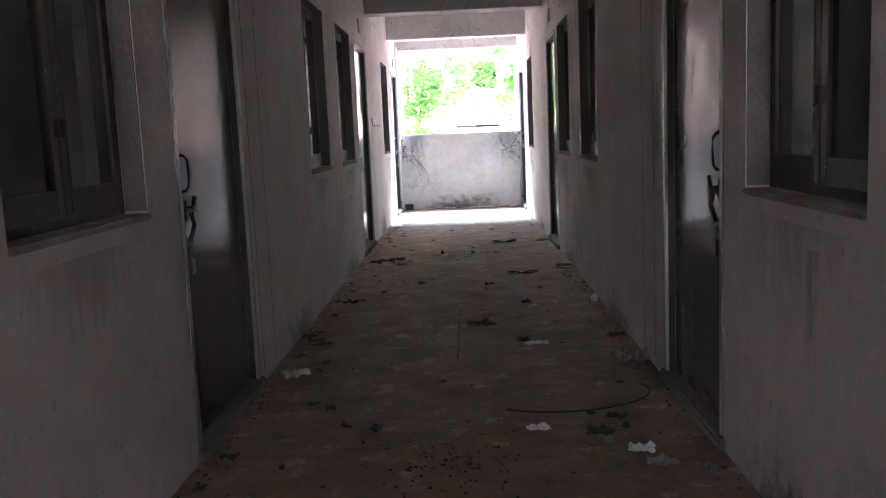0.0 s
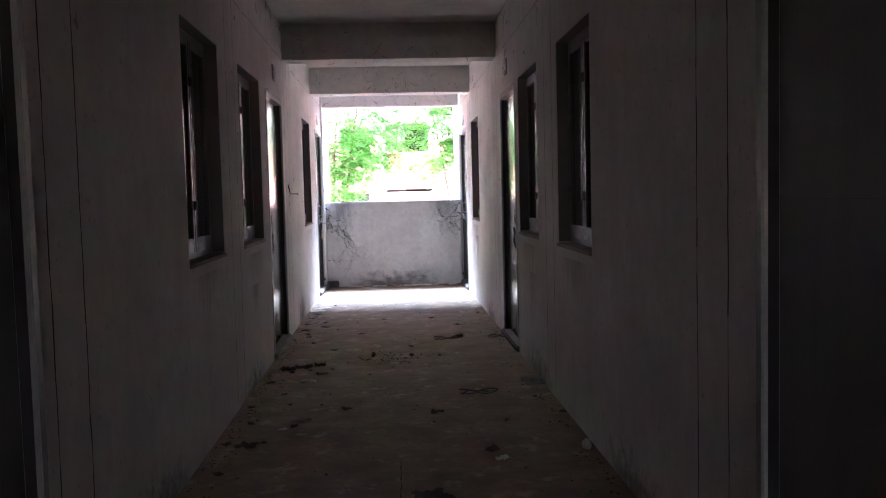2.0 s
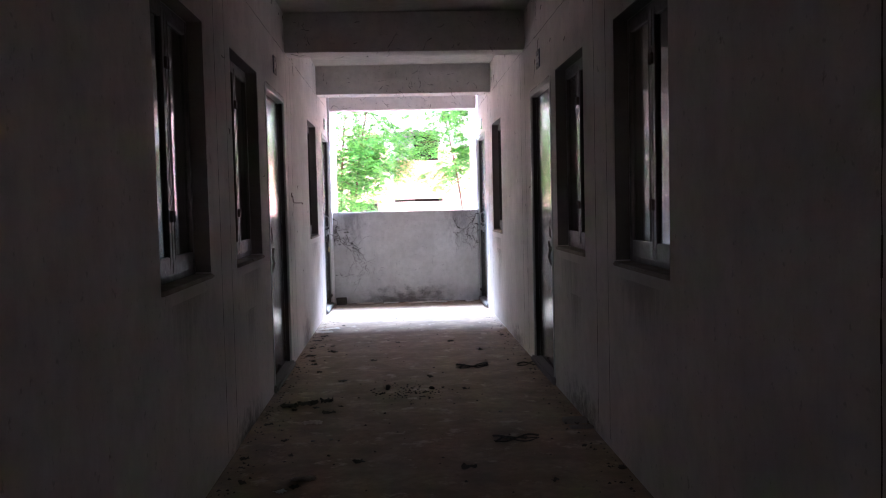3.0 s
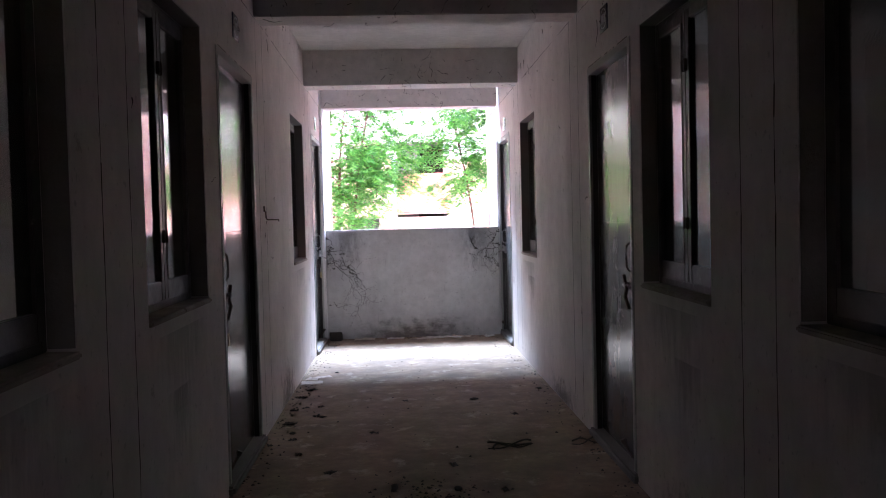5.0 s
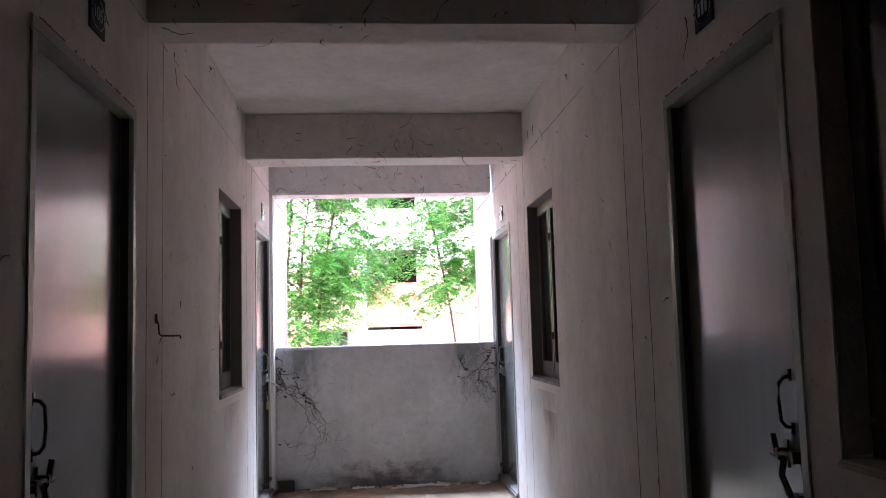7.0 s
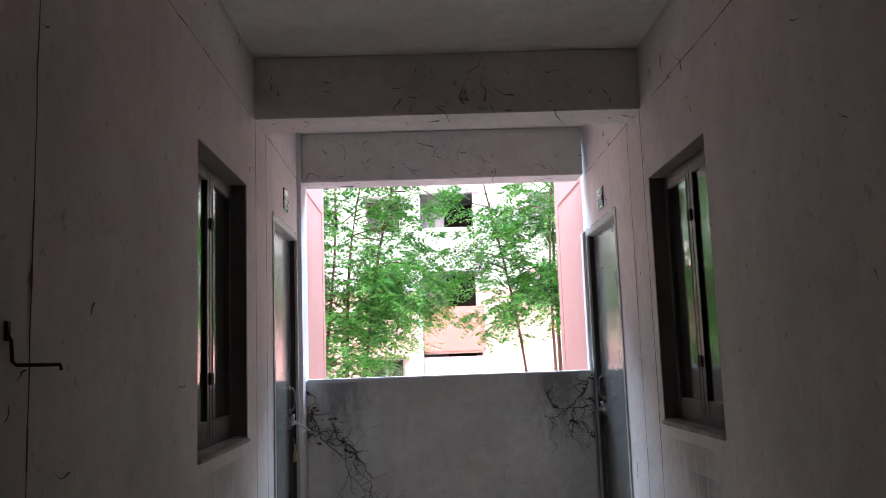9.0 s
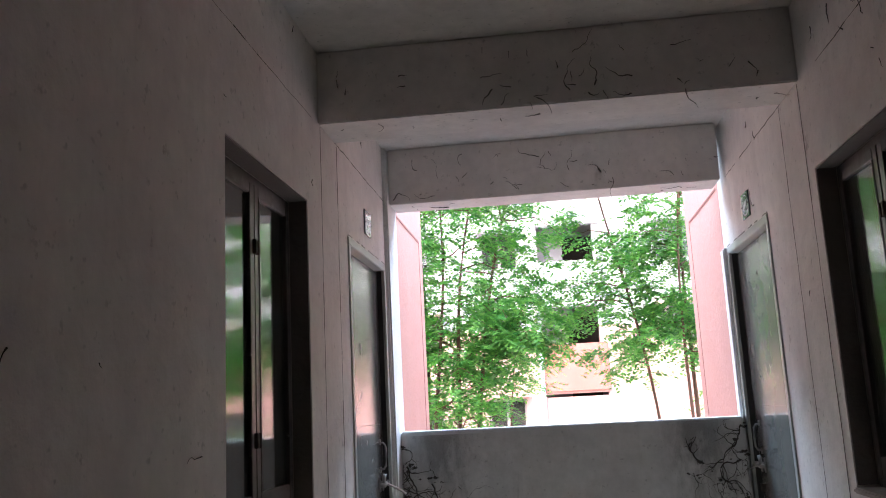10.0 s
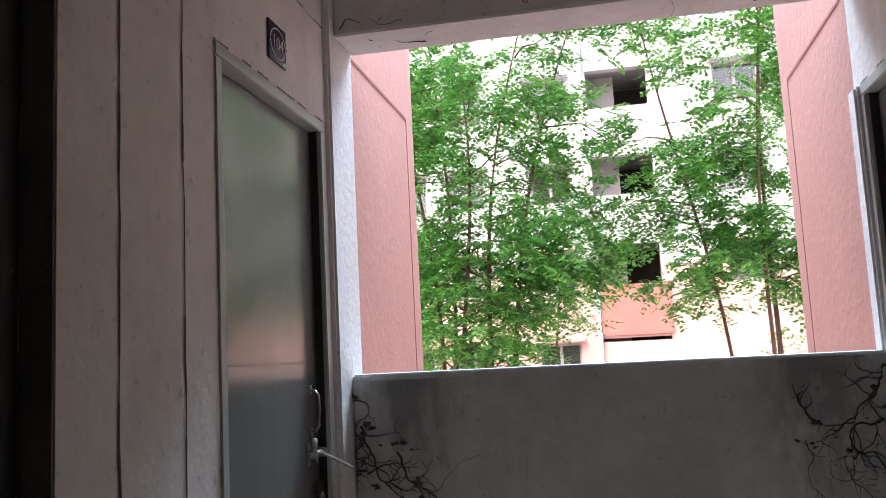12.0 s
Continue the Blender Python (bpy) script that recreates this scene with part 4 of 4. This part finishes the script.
def tree(x, y, leans, spread, sprays, z_lo, z_hi, seed, label):
    """A slender many-stemmed tree with pinnate leaves in open, layered sprays."""
    rng = random.Random(seed)
    th = thing("tree", label, "tree", at=(x, y, GROUND), group="yard trees")
    tips = []
    for k, (lean_x, lean_y) in enumerate(leans):
        ang = math.atan2(lean_y, lean_x)
        top = z_hi - rng.uniform(0.0, 1.8)
        ph, wob = rng.uniform(0, 6), rng.uniform(0.05, 0.16)
        pts = []
        for i in range(17):
            t = i / 16
            pts.append(Vector((x + 0.06 * math.cos(ang) + lean_x * t ** 1.5 + wob * t * math.sin(8 * t + ph),
                               y + 0.06 * math.sin(ang) + lean_y * t ** 1.5 + wob * t * math.cos(7 * t + ph), GROUND - 0.05 + (top - GROUND) * t)))
        part("trunk" if k == 0 else "stem", Shape().tube(pts, rng.uniform(0.034, 0.05), 8, 0.006), BARK, th, smooth=True)
        for _ in range(int(4.2 * (top - z_lo))):
            t = rng.uniform(max(0.1, (z_lo - GROUND - 0.5) / (top - GROUND)), 0.99)
            p = pts[min(15, int(t * 16))].lerp(pts[min(16, int(t * 16) + 1)], t * 16 % 1)
            a = rng.uniform(0, 6.28)
            L = rng.uniform(0.5, 1.2) * spread * (1.2 - 0.5 * t)
            rise = rng.uniform(0.3, 1.0)
            q = [p + Vector((math.cos(a) * L * u, math.sin(a) * L * u, L * (rise * u - 0.55 * u * u))) + Vector((rng.uniform(-1, 1), rng.uniform(-1, 1), rng.uniform(-1, 1))) * 0.03 for u in [j / 6 for j in range(7)]]
            part("limb", Shape().tube(q, 0.011, 5, 0.003, caps=False), BARK, th, fix=False)
            for j in range(2, 7):
                tips.append((q[j], Vector((math.cos(a), math.sin(a), -0.1))))
    # leaf sprays: a rachis with paired leaflets, several to a twig
    V, F, count = [], [], 0
    for _ in range(sprays // 4):
        p0, d = tips[rng.randrange(len(tips))]
        p0 = p0 + Vector((rng.gauss(0, 0.20), rng.gauss(0, 0.20), rng.gauss(0, 0.17)))
        a0 = math.atan2(d.y, d.x) + rng.gauss(0, 0.6)
        for _ in range(4):
            a = a0 + rng.gauss(0, 0.9)
            dv = Vector((math.cos(a), math.sin(a), rng.uniform(-0.6, 0.35))).normalized()
            L = rng.uniform(0.17, 0.34)
            side = dv.cross(Vector((0, 0, 1))).normalized()
            up = side.cross(dv)
            roll = rng.uniform(-0.6, 0.6)
            side, up = side * math.cos(roll) + up * math.sin(roll), up * math.cos(roll) - side * math.sin(roll)
            base = p0 + Vector((rng.gauss(0, 0.04), rng.gauss(0, 0.04), rng.gauss(0, 0.03)))
            m = rng.randint(5, 7)
            for i in range(m):
                c = base + dv * L * (i + 0.8) / m - Vector((0, 0, 1)) * 0.07 * ((i + 1) / m) ** 2
                for sg in (-1, 1):
                    l_ = rng.uniform(0.045, 0.075)
                    w_ = l_ * rng.uniform(0.27, 0.37)
                    ax = (side * sg + dv * rng.uniform(0.2, 0.7) + up * rng.uniform(-0.5, 0.15)).normalized()
                    wx = ax.cross(up).normalized() + up * rng.uniform(-0.3, 0.3)
                    V += [c, c + ax * l_ * 0.45 + wx * w_, c + ax * l_, c + ax * l_ * 0.45 - wx * w_]
                    F.append((count, count + 1, count + 2, count + 3))
                    count += 4
    s = Shape()
    s.v, s.f = [tuple(v) for v in V], F
    part("crown", s, LEAF, th, "open crown of small paired green leaflets", fix=False)
    return th


tree(-1.62, 20.0, ((-0.5, 0.2), (0.15, -0.2), (0.75, 0.1), (1.5, 0.3), (-0.2, 0.6)), 1.05, 3900, 1.5, 6.2, 11, "slender tree with feathery green leaves and several stems")
tree(1.48, 20.4, ((-0.9, 0.2), (0.1, -0.3), (0.35, 0.4)), 0.85, 2500, 2.2, 6.2, 12, "slender leafy tree with leaning brown stems")
tree(-3.0, 21.5, ((0.4, 0.2), (-0.5, 0.0)), 1.0, 2200, 1.0, 6.0, 13, "bushy green tree with feathery leaves in the yard")
tree(3.3, 22.0, ((-0.5, 0.1), (0.5, 0.3)), 1.0, 2200, 1.0, 6.4, 14, "tall leafy yard tree with thin stems")
tree(-0.95, 21.6, ((-0.3, 0.1), (0.35, 0.2)), 0.7, 420, 1.3, 3.9, 15, "low young tree with pale green sprays")


# ---- dirt on the walls: drips under the sills, mud splashes along the foot ----
def wall_stain(x, d, ya, yb, za, zb, material, label, lift=0.0025):
    s = Shape()
    f = x - d * lift
    s.v += [(f, ya, za), (f, yb, za), (f, yb, zb), (f, ya, zb)]
    s.f += [(0, 1, 2, 3)]
    thing("wall_stain", label, "stain", at=(f, (ya + yb) / 2, za), kind="stuff", group="stains on the walls", shape=s, material=material, fix=False)


for x, d, windows in ((XL, -1, WINDOWS_L), (XR, 1, WINDOWS_R)):
    for ya, yb in windows:
        wall_stain(x, d, ya - 0.06, yb + 0.04, SILL - 0.36, SILL - 0.05, SOOT, "dark sooty drips running down the plaster under a sill")
for x, d, ya, yb, top in ((XL, -1, 10.75, 11.75, 0.42), (XL, -1, 5.0, 6.3, 0.26), (XL, -1, 7.4, 8.7, 0.22), (XR, 1, 5.0, 6.4, 0.24), (XR, 1, 7.4, 8.8, 0.28),
                          (XR, 1, 10.3, 11.6, 0.22), (XR, 1, 2.3, 3.4, 0.25)):
    wall_stain(x, d, ya, yb, 0.004, top, MUD, "brown mud splashes along the foot of the plaster wall")
for x, d, ya, yb, za, zb in ((XR, 1, 2.66, 2.80, 0.25, 0.86), (XR, 1, 8.0, 8.5, 0.35, 0.72), (XL, -1, 8.0, 8.45, 0.3, 0.7), (XR, 1, 12.0, 12.5, 0.3, 0.8)):
    wall_stain(x, d, ya, yb, za, zb, SOOT, "dark dripping stain on the limewashed wall", 0.004)


def parapet_stain(xa, xb, za, zb, material, label, lift=0.003):
    f = 14.465 - lift
    s = Shape()
    s.v += [(xa, f, za), (xb, f, za), (xb, f, zb), (xa, f, zb)]
    s.f += [(0, 1, 2, 3)]
    thing("wall_stain", label, "stain", at=((xa + xb) / 2, f, za), kind="stuff", group="stains on the walls", shape=s, material=material, fix=False)


parapet_stain(XL + 0.03, XR - 0.03, 0.003, 0.30, FOOT_DIRT, "damp brown dirt along the foot of the parapet")
parapet_stain(-1.03, -0.52, 0.72, 1.19, SMUDGE, "black smudges of dead creeper on the parapet")
parapet_stain(0.40, 0.90, 0.60, 1.205, SMUDGE, "black runs down the parapet below its top edge")
